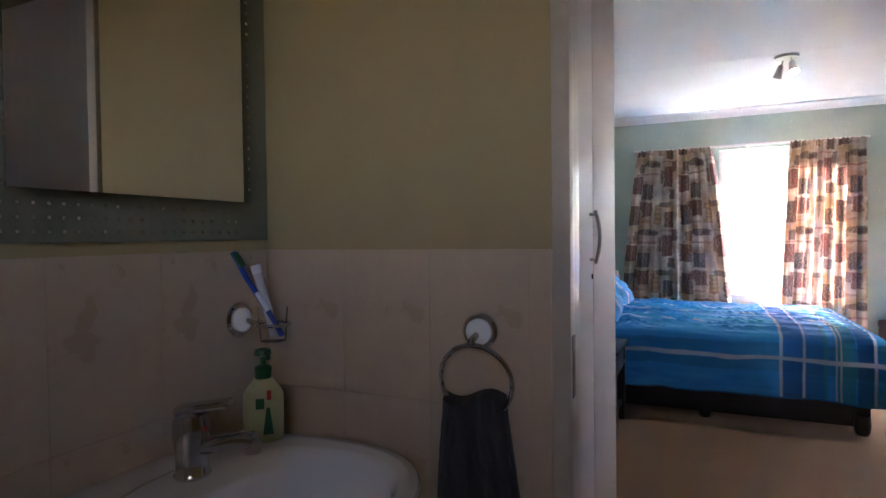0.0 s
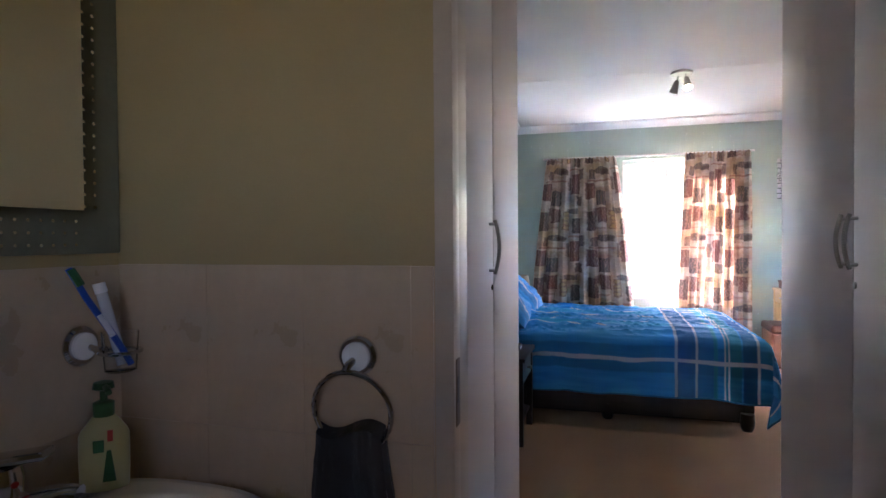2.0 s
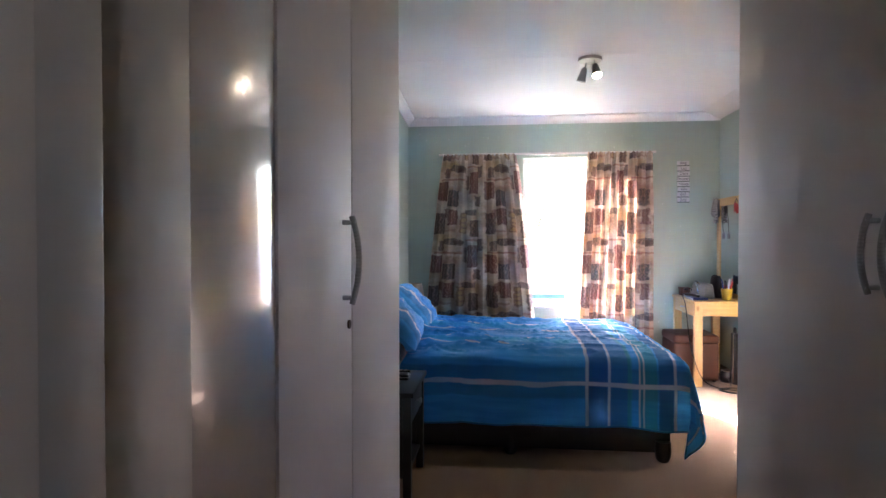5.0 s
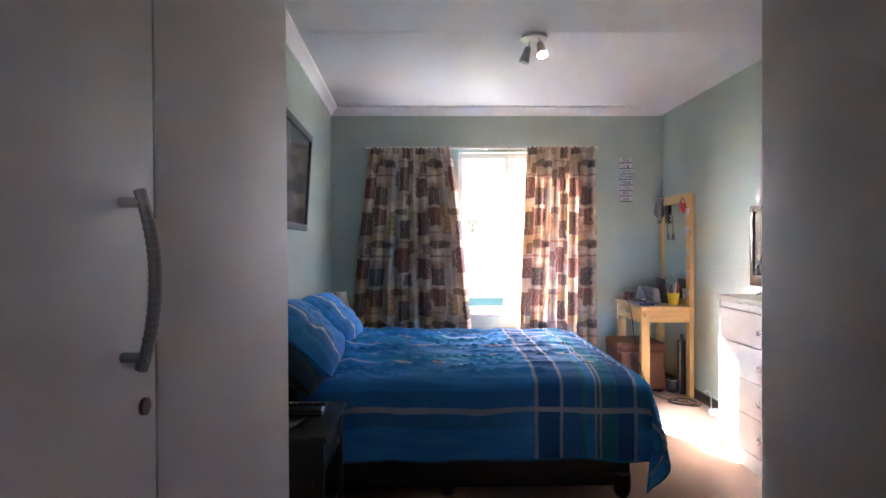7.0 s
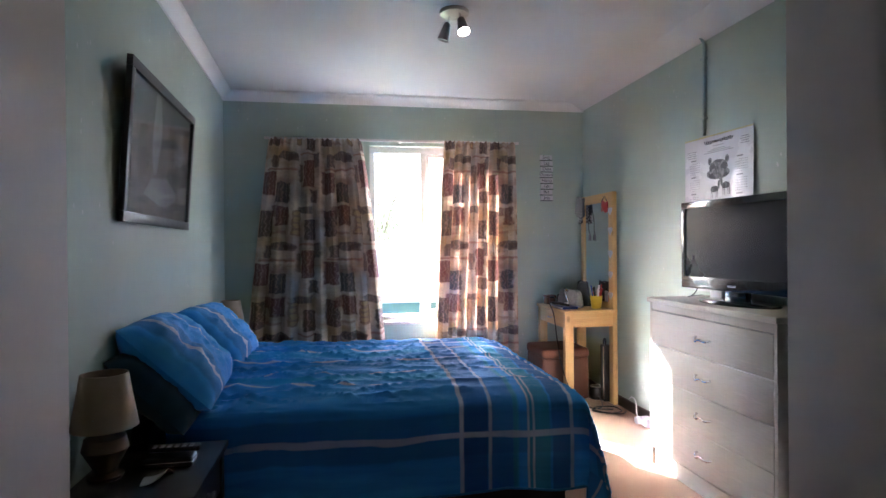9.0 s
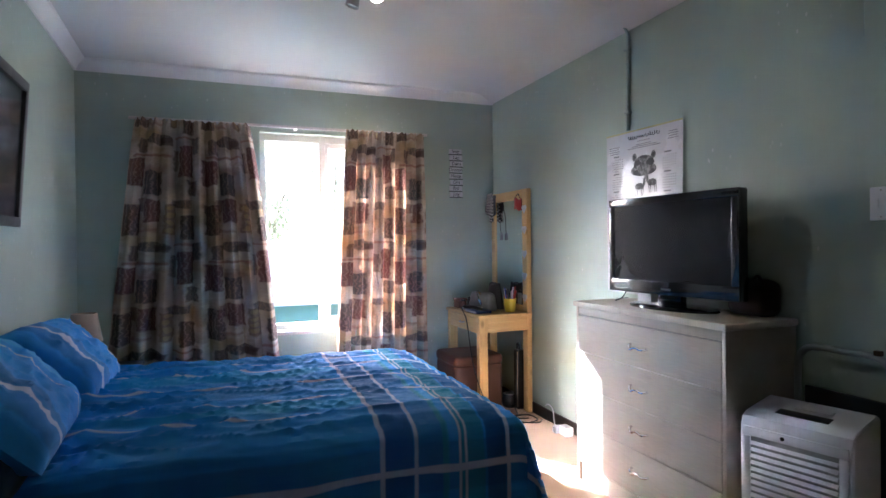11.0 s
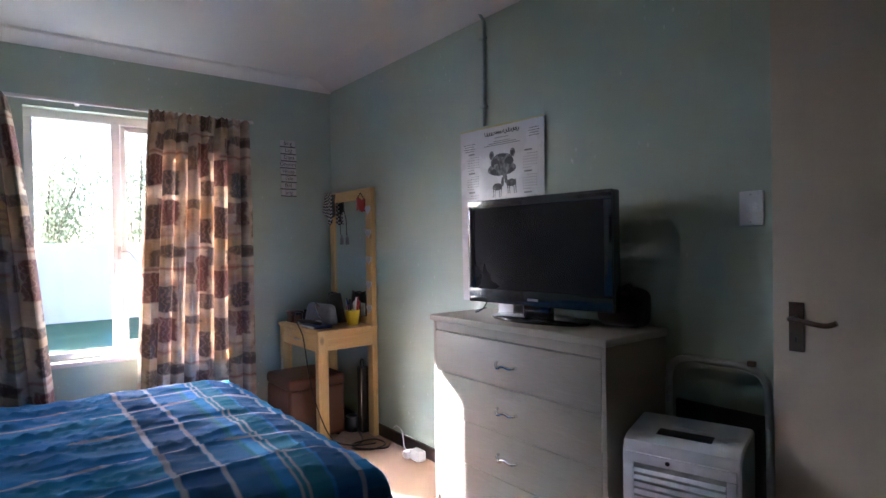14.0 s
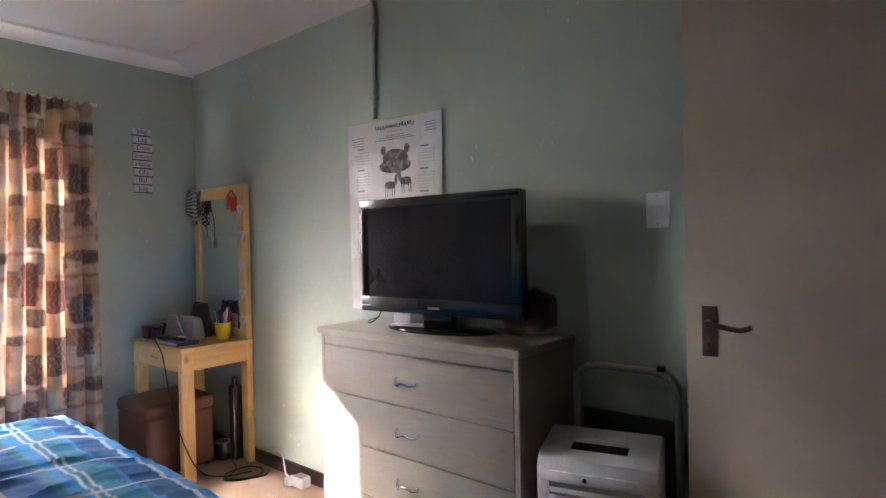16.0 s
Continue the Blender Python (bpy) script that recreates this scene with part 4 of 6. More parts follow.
# ---- curtains ----
def curtain(name, top0, top1, bot0, bot1, z1, z0, folds, seed, label):
    def fn(a, b):
        z = z1 + (z0 - z1) * b
        k = b ** 0.8
        left = top0 + (bot0 - top0) * k
        right = top1 + (bot1 - top1) * k
        ph = a * folds * 6.2832 + 0.7 * math.sin(a * 7 + seed) + 0.5 * b * math.sin(a * 11 + seed)
        amp = 0.020 + 0.036 * min(1, b * 3) * (0.7 + 0.6 * noise.noise(Vector((a * 5, b * 1.5, seed))))
        y = 4.875 + amp * (math.sin(ph) + 0.35 * math.sin(2 * ph + seed)) + 0.008 * noise.noise(Vector((a * 14, b * 5, seed + 3)))
        x = left + (right - left) * a + 0.010 * math.cos(ph) * min(1, b * 4)
        if b < 0.05:
            y += 0.006 * math.sin(a * folds * 19)
            z += 0.008 * math.sin(a * folds * 12.5) * (1 - b / 0.05)
        if b > 0.5:
            y -= 0.02 * (b - 0.5)
        return Vector((x, y, z))
    wide = abs(top1 - top0) * 1.28
    bm = sheet(150, 60, fn, lambda a, b: (a * wide + seed, (1 - b) * (z1 - z0)), 0.0015)
    return solid(name, bm, CURT, label, "curtain", group="window curtains")


curtain("curtain", -1.176, -0.458, -1.40, -0.255, 2.12, 0.16, 9, 1.0, "drawn-back patchwork print curtain in brown and cream")
curtain("curtain", 0.228, 0.836, 0.11, 0.835, 2.125, 0.16, 8, 4.0, "patchwork print curtain with sun shining through")
rod = thing("curtain_rail", "white curtain rail above the window", "curtain rail", (-0.15, 4.93, 2.12))
part("rail", box(-1.22, 0.88, 4.905, 4.922, 2.118, 2.138, 0.003), FRAME_W, rod)
for xx in (-1.15, -0.13, 0.80):
    part("bracket", box(xx - 0.01, xx + 0.01, 4.922, 5.0, 2.12, 2.14, 0.002), FRAME_W, rod)
for k in range(8):
    for o, w in ((-1.17, 0.70), (0.23, 0.60)):
        part("glider", box(o + w * k / 7.0 - 0.004, o + w * k / 7.0 + 0.004, 4.885, 4.905, 2.112, 2.13, 0.001, 1), WHITEPL, rod)

# ---- word plaque ----
plq = thing("wall_plaque", "hanging plaque of eight small white boards with words", "plaque", (1.157, 4.99, 1.65))
for k, word in enumerate(("Sing", "Lag", "Dans", "Droom", "Hoop", "Glo", "Bid", "Juig")):
    zc = 2.024 - k * 0.0505
    xc = 1.157 + 0.004 * ((k * 7) % 3 - 1)
    bd = part("board", box(xc - 0.056, xc + 0.056, 4.985, 4.993, zc - 0.0205, zc + 0.0205, 0.0015, 1), PAPER, plq)
    part("lettering", words(word, 0.040, facing((0, -1, 0), (xc, 4.9846, zc + 0.001))), INK, bd, smooth=False)
    # ink-coloured strip in the gap below each board stands for its shade
    part("gap_shade", box(xc - 0.057, xc + 0.057, 4.986, 4.9925, zc - 0.0275, zc - 0.0206), INK, bd, smooth=False)
part("string", tube([(1.11, 4.99, 2.045), (1.157, 4.99, 2.10), (1.204, 4.99, 2.045)], 0.0012, 6), GREYTUBE, plq)
part("nail", lathe([(0.004, 0), (0.004, 0.006)], (1.157, 4.988, 2.10), 8, "y"), NICKEL, plq)

# ---- dressing table with its mirror ----
DX_, DY0, DY1, DT = 1.055, 4.325, 4.945, 0.752
dk = thing("dressing_table", "pine dressing table with a drawer and tall mirror", "dressing table", (1.28, 4.63, FZ))
part("tabletop", box(DX_ - 0.01, 1.478, DY0 - 0.012, DY1 + 0.01, DT - 0.022, DT, 0.004), PINE_Y, dk)
for lx, ly in ((DX_ + 0.033, DY0 + 0.025), (DX_ + 0.033, DY1 - 0.025), (1.441, DY1 - 0.025)):
    part("leg", box(lx - 0.033, lx + 0.033, ly - 0.025, ly + 0.025, FZ, DT - 0.022, 0.003), PINE_Z, dk)
part("apron", box(DX_ + 0.066, 1.447, DY0 + 0.008, DY0 + 0.028, DT - 0.13, DT - 0.022, 0.002), PINE_X, dk)
part("apron", box(DX_ + 0.066, 1.407, DY1 - 0.028, DY1 - 0.008, DT - 0.13, DT - 0.022, 0.002), PINE_X, dk)
dd = part("drawer", box(DX_ + 0.002, DX_ + 0.02, DY0 + 0.052, DY1 - 0.052, DT - 0.135, DT - 0.028, 0.003), PINE_Y, dk)
part("drawer_handle", tube(curve_points([(DX_ + 0.002, 4.60, 0.675), (DX_ - 0.018, 4.61, 0.672), (DX_ - 0.018, 4.66, 0.672), (DX_ + 0.002, 4.67, 0.675)], 5), 0.004), NICKEL, dd)
post = part("mirror_post", box(1.448, 1.486, 4.335, 4.405, FZ, 1.668, 0.004), PINE_Z, dk)
part("mirror_post", box(1.448, 1.486, 4.865, 4.93, DT, 1.668, 0.004), PINE_Z, dk)
part("mirror_rail", box(1.45, 1.484, 4.405, 4.865, 1.595, 1.668, 0.004), PINE_Y, dk)
part("mirror_rail", box(1.45, 1.484, 4.405, 4.865, DT, 0.80, 0.004), PINE_Y, dk)
part("mirror_glass", box(1.458, 1.462, 4.40, 4.87, 0.795, 1.60), MIRROR, dk, smooth=False)


def heart(y, z, s):
    pts = []
    for k in range(22):
        t = 6.2832 * k / 22
        pts.append((s * 16 * math.sin(t) ** 3 / 17, s * (13 * math.cos(t) - 5 * math.cos(2 * t) - 2 * math.cos(3 * t) - math.cos(4 * t)) / 17))
    return prism(pts, 0.006, facing((-1, 0, 0), (1.449, y, z)))


for k, zz in enumerate((1.52, 1.365, 1.185, 1.02, 0.86)):
    part("heart", heart(4.368, zz, 0.036), PAPER, post, "white wooden heart")

# things on the mirror
sc = thing("scarf", "black and white scarf draped over the mirror corner", "scarf", (1.43, 4.9, 1.6))
part("drape", sheet(20, 16, lambda a, b: Vector((1.436 - 0.022 * math.sin(a * 11) * (0.3 + b) - 0.014, 4.845 + 0.125 * a + 0.02 * b * (a - 0.5), 1.676 - 0.24 * b * (0.7 + 0.3 * math.sin(a * 4 + 0.6)))), lambda a, b: (a * 0.3, b * 0.3), 0.004), SCARFC, sc)
part("drape", sheet(18, 14, lambda a, b: Vector((1.425 - 0.012 * math.sin(a * 7 + 2) * b, 4.80 + 0.06 * a, 1.655 - 0.20 * b * (0.6 + 0.4 * a))), None, 0.004), INK, sc)
part("cord", tube(curve_points([(1.43, 4.79, 1.56), (1.432, 4.745, 1.47), (1.434, 4.735, 1.38), (1.436, 4.725, 1.34)], 6), 0.003, 6), INK, sc)
part("tassel", lathe([(0.004, 0.02), (0.012, 0.0), (0.014, -0.045)], (1.436, 4.722, 1.335), 10), GREYINK, sc)
bg = thing("red_pouch", "small dark red pouch hanging on the mirror", "pouch", (1.44, 4.50, 1.5))
part("pouch", sheet(10, 8, lambda a, b: Vector((1.443 - 0.015 * math.sin(a * 3.14) * math.sin(b * 3.0), 4.41 + 0.105 * a, 1.602 - 0.085 * b - 0.01 * math.sin(a * 6))), None, 0.004), RED, bg)
part("strap", tube([(1.443, 4.42, 1.602), (1.445, 4.46, 1.64), (1.443, 4.51, 1.602)], 0.003, 6), INK, bg)

# on the tabletop
vb = thing("vanity_bag", "grey silver vinyl bag on the dressing table", "bag", (1.25, 4.66, DT))
bag = box(-0.05, 0.05, -0.14, 0.14, 0.0, 0.15, 0.035, 4)
for v in bag.verts:
    k = v.co.z / 0.15
    v.co.x *= 1 - 0.45 * k
    v.co.y *= 1 - 0.12 * k
    v.co.z += 0.012 * noise.noise(v.co * 14) - 0.02 * k * abs(v.co.y) / 0.14
bmesh.ops.transform(bag, matrix=pose(1.22, 4.625, DT + 0.002, 0, 0, 12), verts=bag.verts)
part("body", bag, SILVERBAG, vb)
part("bag_handle", tube(curve_points([(1.16, 4.53, DT + 0.13), (1.12, 4.50, DT + 0.16), (1.11, 4.46, DT + 0.12), (1.13, 4.45, DT + 0.06)], 6), 0.006), CHROME, vb)
bb = thing("cosmetics_bag", "black soft cosmetics bag at the back of the table", "bag", (1.36, 4.68, DT))
part("body", sheet(16, 12, lambda a, b: Vector((1.36 + 0.05 * math.cos(a * 6.283) * (1.1 - b * 0.5), 4.70 + 0.11 * math.sin(a * 6.283) * (1.1 - b * 0.35), DT + 0.002 + 0.19 * b + 0.012 * math.sin(a * 11) * b)), None, 0.006), INK, bb)
part("zip", tube([(1.36, 4.63, DT + 0.185), (1.355, 4.70, DT + 0.195), (1.36, 4.77, DT + 0.185)], 0.006, 6), BLACK, bb)
bx = thing("wooden_box", "small brown wooden box on the dressing table", "box", (1.13, 4.85, DT))
part("body", box(1.09, 1.17, 4.82, 4.90, DT + 0.001, DT + 0.06, 0.004), LEATHER, bx)
part("lid", box(1.085, 1.175, 4.815, 4.905, DT + 0.06, DT + 0.078, 0.005), LEATHER, bx)
b2 = thing("glass_jar", "amber glass jar on the dressing table", "jar", (1.12, 4.78, DT))
part("jar_body", lathe([(0.024, DT + 0.001), (0.026, DT + 0.01), (0.026, DT + 0.05), (0.018, DT + 0.06)], (1.12, 4.775, 0)), LEATHER, b2)
part("lid", lathe([(0.02, DT + 0.06), (0.02, DT + 0.075)], (1.12, 4.775, 0)), BLACK, b2)
nb = thing("notebook", "dark blue notebook lying on the dressing table", "book", (1.14, 4.48, DT))
part("cover", box(1.065, 1.19, 4.40, 4.60, DT + 0.001, DT + 0.022, 0.003), BLUEBOOK, nb)
part("pages", box(1.063, 1.187, 4.403, 4.597, DT + 0.005, DT + 0.018), PAPER, nb)
hs = thing("hair_straightener", "black hair straightener lying on the table edge", "hair straightener", (1.1, 4.5, DT))
part("arm", tube([(1.07, 4.62, DT + 0.034), (1.10, 4.53, DT + 0.036), (1.115, 4.42, DT + 0.034)], 0.013, 10), BLACK, hs)
part("plate", box(1.10, 1.12, 4.40, 4.46, DT + 0.046, DT + 0.052, 0.002), NICKEL, hs)
part("cable", tube(curve_points([(1.07, 4.62, DT + 0.034), (1.035, 4.60, DT + 0.03), (1.03, 4.50, 0.70), (1.035, 4.44, 0.5), (1.04, 4.36, 0.32), (1.10, 4.27, 0.10), (1.22, 4.23, 0.032), (1.36, 4.17, 0.03)], 8), 0.0038, 8), BLACK, hs)
cp = thing("pen_cup", "yellow plastic cup full of pens and brushes", "cup", (1.36, 4.44, DT))
part("cup", lathe([(0.036, DT + 0.001), (0.038, DT + 0.008), (0.049, DT + 0.10), (0.046, DT + 0.10), (0.036, DT + 0.012), (0.0, DT + 0.012)], (1.36, 4.44, 0)), YELLOW, cp)
rnd = random.Random(8)
for k, mt in enumerate((RED, PAPER, BLACK, PAPER, BLUEPL, INK, WHITEPL, RED)):
    a = k * 0.8
    part("pen", tube([(1.36 + 0.02 * math.cos(a), 4.44 + 0.02 * math.sin(a), DT + 0.02), (1.36 + 0.036 * math.cos(a), 4.44 + 0.036 * math.sin(a), DT + 0.12 + rnd.uniform(0.0, 0.05)),
                      (1.36 + 0.045 * math.cos(a), 4.44 + 0.045 * math.sin(a), DT + 0.14 + rnd.uniform(0.01, 0.05))], rnd.uniform(0.004, 0.009), 8), mt, cp)
for nm, bxx, byy, r, h, mt, lb in (("perfume_bottle", 1.20, 4.84, 0.018, 0.085, INK, "small dark perfume bottle at the table's back edge"), ("lotion_bottle", 1.26, 4.87, 0.022, 0.12, LEATHER, "brown lotion bottle at the table's back edge"),
                                ("spray_can", 1.40, 4.58, 0.017, 0.15, RED, "red spray can in front of the mirror"), ("cream_jar", 1.10, 4.70, 0.022, 0.035, GREYTUBE, "low grey cream jar near the table edge")):
    bo = thing(nm, lb, nm.split("_")[1], (bxx, byy, DT))
    part("body", lathe([(r * 0.95, DT + 0.001), (r, DT + 0.006), (r, DT + h * 0.72), (r * 0.5, DT + h * 0.82)], (bxx, byy, 0), 18), mt, bo)
    part("cap", lathe([(r * 0.52, DT + h * 0.80), (r * 0.52, DT + h), (r * 0.2, DT + h)], (bxx, byy, 0), 14), BLACK, bo)
cd = thing("photo_card", "small white photo card standing in front of the mirror", "card", (1.42, 4.52, DT))
part("card", box(1.425, 1.428, 4.50, 4.56, DT + 0.001, DT + 0.13, 0.001, 1), PAPER, cd)
part("photo", box(1.4238, 1.4248, 4.507, 4.553, DT + 0.03, DT + 0.12), RED, cd)

# under and beside the table
ot = thing("ottoman", "square brown leatherette ottoman under the dressing table", "ottoman", (1.13, 4.70, FZ))
part("body", box(0.935, 1.325, 4.50, 4.90, FZ + 0.012, 0.362, 0.030, 4), LEATHER, ot)
part("cushion", box(0.93, 1.33, 4.495, 4.905, 0.352, 0.43, 0.034, 5), LEATHER, ot)
for fx in (0.98, 1.29):
    for fy in (4.54, 4.86):
        part("foot", lathe([(0.014, FZ), (0.018, FZ + 0.014)], (fx, fy, 0), 10), BLACK, ot)
gc = thing("folding_case", "tall narrow black case leaning beside the table leg", "case", (1.44, 4.5, FZ))
part("body", box(1.415, 1.475, 4.43, 4.50, FZ, 0.46, 0.012, 3), BLACK, gc)
part("trim", box(1.411, 1.416, 4.433, 4.442, FZ + 0.02, 0.45, 0.001, 1), CHROME, gc)
part("grip", tube(curve_points([(1.44, 4.45, 0.46), (1.44, 4.455, 0.50), (1.44, 4.48, 0.50), (1.44, 4.485, 0.46)], 5), 0.007), BLACK, gc)
sp = thing("black_speaker", "small black rounded speaker on the carpet", "speaker", (1.36, 4.28, FZ))
part("body", lathe([(0.045, FZ), (0.058, FZ + 0.02), (0.06, FZ + 0.06), (0.045, FZ + 0.10), (0.01, FZ + 0.115)], (1.40, 4.54, 0), 20), BLACK, sp)
part("ring", lathe([(0.047, FZ + 0.098), (0.049, FZ + 0.10), (0.046, FZ + 0.103)], (1.40, 4.54, 0), 20), NICKEL, sp)
cb = solid("floor_cable", tube(curve_points([(1.40, 4.50, 0.05), (1.34, 4.30, FZ + 0.006), (1.22, 4.22, FZ + 0.005), (1.30, 4.12, FZ + 0.006), (1.42, 4.15, FZ + 0.006), (1.40, 4.26, FZ + 0.012), (1.26, 4.28, FZ + 0.006), (1.24, 4.17, FZ + 0.012), (1.38, 4.09, FZ + 0.005), (1.45, 4.14, FZ + 0.005)], 10), 0.0042, 8), BLACK, "coiled black power cable on the carpet", "cable")
ad = thing("plug_adapter", "white multi plug adapter with a lead on the carpet", "plug adapter", (1.42, 3.82, FZ))
part("body", box(1.40, 1.46, 3.76, 3.85, FZ, FZ + 0.06, 0.012, 3), WHITEPL, ad)
part("plug", box(1.38, 1.44, 3.85, 3.895, FZ, FZ + 0.045, 0.012, 3), WHITEPL, ad)
part("lead", tube(curve_points([(1.43, 3.89, FZ + 0.03), (1.44, 3.96, FZ + 0.03), (1.47, 4.03, FZ + 0.10), (1.478, 4.10, FZ + 0.12), (1.478, 4.14, FZ + 0.10)], 7), 0.004, 8), WHITEPL, ad)

# ---- chest of drawers ----
CX, CY0, CY1, CT = 1.112, 2.238, 3.20, 0.955
ch = thing("chest_of_drawers", "limed oak laminate chest with four drawers", "chest of drawers", (1.3, 2.72, FZ))
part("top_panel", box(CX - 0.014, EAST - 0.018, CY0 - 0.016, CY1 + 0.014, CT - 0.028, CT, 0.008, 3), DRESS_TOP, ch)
part("side_panel", box(CX + 0.002, EAST - 0.02, CY0 - 0.004, CY0 + 0.014, FZ, CT - 0.028, 0.002), DRESS, ch)
part("side_panel", box(CX + 0.002, EAST - 0.02, CY1 - 0.014, CY1 + 0.004, FZ, CT - 0.028, 0.002), DRESS, ch)
part("back_panel", box(EAST - 0.03, EAST - 0.022, CY0 + 0.014, CY1 - 0.014, FZ, CT - 0.028), DRESS, ch)
part("top_rail", box(CX + 0.003, CX + 0.02, CY0 + 0.016, CY1 - 0.016, 0.885, CT - 0.029, 0.001), DRESS, ch)
part("plinth", box(CX + 0.012, CX + 0.028, CY0 + 0.016, CY1 - 0.016, FZ, 0.10, 0.001), DRESS, ch)
part("inner_carcass", box(CX + 0.022, EAST - 0.031, CY0 + 0.015, CY1 - 0.015, FZ + 0.01, CT - 0.03), BLACK, ch, smooth=False)
zs = (0.881, 0.692, 0.502, 0.312, 0.108)
for k in range(4):
    d = part("drawer", box(CX, CX + 0.018, CY0 + 0.0165, CY1 - 0.0165, zs[k + 1] + 0.004, zs[k], 0.003), DRESS, ch)
    zc = zs[k] - 0.092
    pts = [(CX - 0.001, 2.765, zc + 0.006), (CX - 0.018, 2.757, zc + 0.004), (CX - 0.024, 2.742, zc - 0.012), (CX - 0.022, 2.722, zc - 0.004), (CX - 0.022, 2.70, zc - 0.002), (CX - 0.023, 2.68, zc - 0.006),
           (CX - 0.018, 2.662, zc - 0.004), (CX - 0.001, 2.655, zc - 0.001)]
    part("handle", tube(curve_points(pts, 5), 0.0062, 8), CHROME, d, "wavy chrome handle")

# ---- television ----
tv = thing("television", "black flat screen television, switched off, on the chest", "television", (1.262, 2.70, CT), turn=3.8, world=False)
# local: x towards the wall, y along the screen
W2, Z0, Z1 = 0.378, 0.062, 0.522
part("casing", box(0.0, 0.05, -W2, W2, Z0, Z1, 0.010, 3), GLOSSBLACK, tv)
part("rear_housing", box(0.05, 0.10, -W2 + 0.06, W2 - 0.06, Z0 + 0.05, Z1 - 0.05, 0.02, 3), BLACK, tv)
part("bezel", boxes((-0.006, 0.004, -W2, W2, Z1 - 0.036, Z1), (-0.006, 0.004, -W2, W2, Z0, Z0 + 0.062), (-0.006, 0.004, -W2, -W2 + 0.036, Z0 + 0.062, Z1 - 0.036), (-0.006, 0.004, W2 - 0.036, W2, Z0 + 0.062, Z1 - 0.036), bevel=0.003), GLOSSBLACK, tv)
part("screen", box(-0.0015, 0.003, -W2 + 0.036, W2 - 0.036, Z0 + 0.062, Z1 - 0.036), SCREEN, tv, "dark switched-off screen", smooth=False)
part("badge", box(-0.0072, -0.0055, -0.028, 0.028, Z0 + 0.022, Z0 + 0.031), GREYTUBE, tv, "small pale maker's mark")
part("neck", box(0.012, 0.05, -0.07, 0.07, 0.012, Z0 + 0.03, 0.008), GLOSSBLACK, tv)
bs = lathe([(0.98, 0.0), (1.0, 0.004), (0.99, 0.010), (0.9, 0.016), (0.3, 0.02), (0.0, 0.02)], n=48)
bmesh.ops.transform(bs, matrix=Matrix.Translation((0.03, 0, 0.001)) @ Matrix.Diagonal((0.115, 0.245, 1, 1)), verts=bs.verts)
part("base", bs, GLOSSBLACK, tv)
part("power_lead", tube(curve_points([(0.06, 0.30, 0.10), (0.04, 0.33, 0.03), (0.02, 0.36, 0.008), (0.08, 0.42, 0.006), (0.19, 0.46, 0.006)], 6), 0.003, 6), BLACK, tv)
cb2 = thing("dark_bag", "dark brown soft bag lying behind the television", "bag", (1.41, 2.36, CT))
bag = box(1.36, 1.472, 2.275, 2.47, CT, CT + 0.15, 0.045, 5)
for v in bag.verts:
    v.co += Vector((0.6, 0.8, 0.7 if v.co.z > CT + 0.02 else 0)) * 0.014 * noise.noise(v.co * 12)
part("body", bag, DARKBAG, cb2)
part("bag_strap", tube(curve_points([(1.40, 2.36, CT + 0.148), (1.38, 2.32, CT + 0.165), (1.375, 2.29, CT + 0.13)], 5), 0.006), DARKBAG, cb2)
pf = thing("white_box", "small white box behind the television base", "box", (1.42, 2.99, CT))
part("carton", box(1.37, 1.45, 2.93, 3.03, CT, CT + 0.045, 0.004), WHITEPL, pf)
part("flap", box(1.372, 1.448, 2.932, 3.028, CT + 0.045, CT + 0.047), PAPER, pf)

def stuff_part(name, bm, material, parent, label="", smooth=False):
    ob = part(name, bm, material, parent, label, smooth)
    ob["kind"] = "stuff"
    return ob


# ---- wall calendar ----
CAL0, CAL1, CALB, CALT = 2.832, 3.436, 0.975, 1.875


def cal_point(y, z, lift=0.0):
    b = (CALT - z) / (CALT - CALB)
    a = (y - CAL0) / (CAL1 - CAL0)
    return Vector((EAST - 0.010 - 0.010 * math.sin(a * 3.1) * b - 0.012 * b * (1 - a) - 0.006 * math.sin(a * 9.0) * (1 - b) * b * 2 - lift, y + 0.010 * b * (0.5 - a), z + 0.012 * (a - 0.5)))


cal = thing("wall_calendar", "large glossy wall calendar with wildlife drawings, slightly curled", "calendar", (EAST - 0.01, 3.13, 0.97))
part("sheet", sheet(30, 30, lambda a, b: cal_point(CAL0 + (CAL1 - CAL0) * a, CALT + (CALB - CALT) * b), None, 0.0008), PAPER, cal)
part("binding", sheet(30, 2, lambda a, b: cal_point(CAL0 + (CAL1 - CAL0) * a, CALT + 0.003 - 0.009 * b, 0.0015), None, 0.001), CREAMSOAP, cal, "thin pale gold binding strip")


def print_on(y, z, w, h):
    """A printed bar that follows the curl of the paper; y and z are its middle."""
    return sheet(6, 2, lambda a, b: cal_point(y + w * (a - 0.5), z + h * (0.5 - b), 0.0022))


def join(list_of_bm):
    bm = bmesh.new()
    for b in list_of_bm:
        me = bpy.data.meshes.new("tmp")
        b.to_mesh(me)
        bm.from_mesh(me)
        bpy.data.meshes.remove(me)
        b.free()
    return bm


rnd = random.Random(3)


def flourish(y0, y1, z, h, loops):
    """A looping pen line along the paper, the illegible script of a title."""
    pts = []
    for k in range(loops * 10 + 1):
        t = k / (loops * 10)
        ph = 6.2832 * loops * t
        pts.append(cal_point(y0 + (y1 - y0) * t + 0.006 * math.sin(ph), z + h * (0.5 + 0.25 * math.sin(t * 23)) * math.cos(ph), 0.0022))
    return tube(pts, 0.0017, 5)


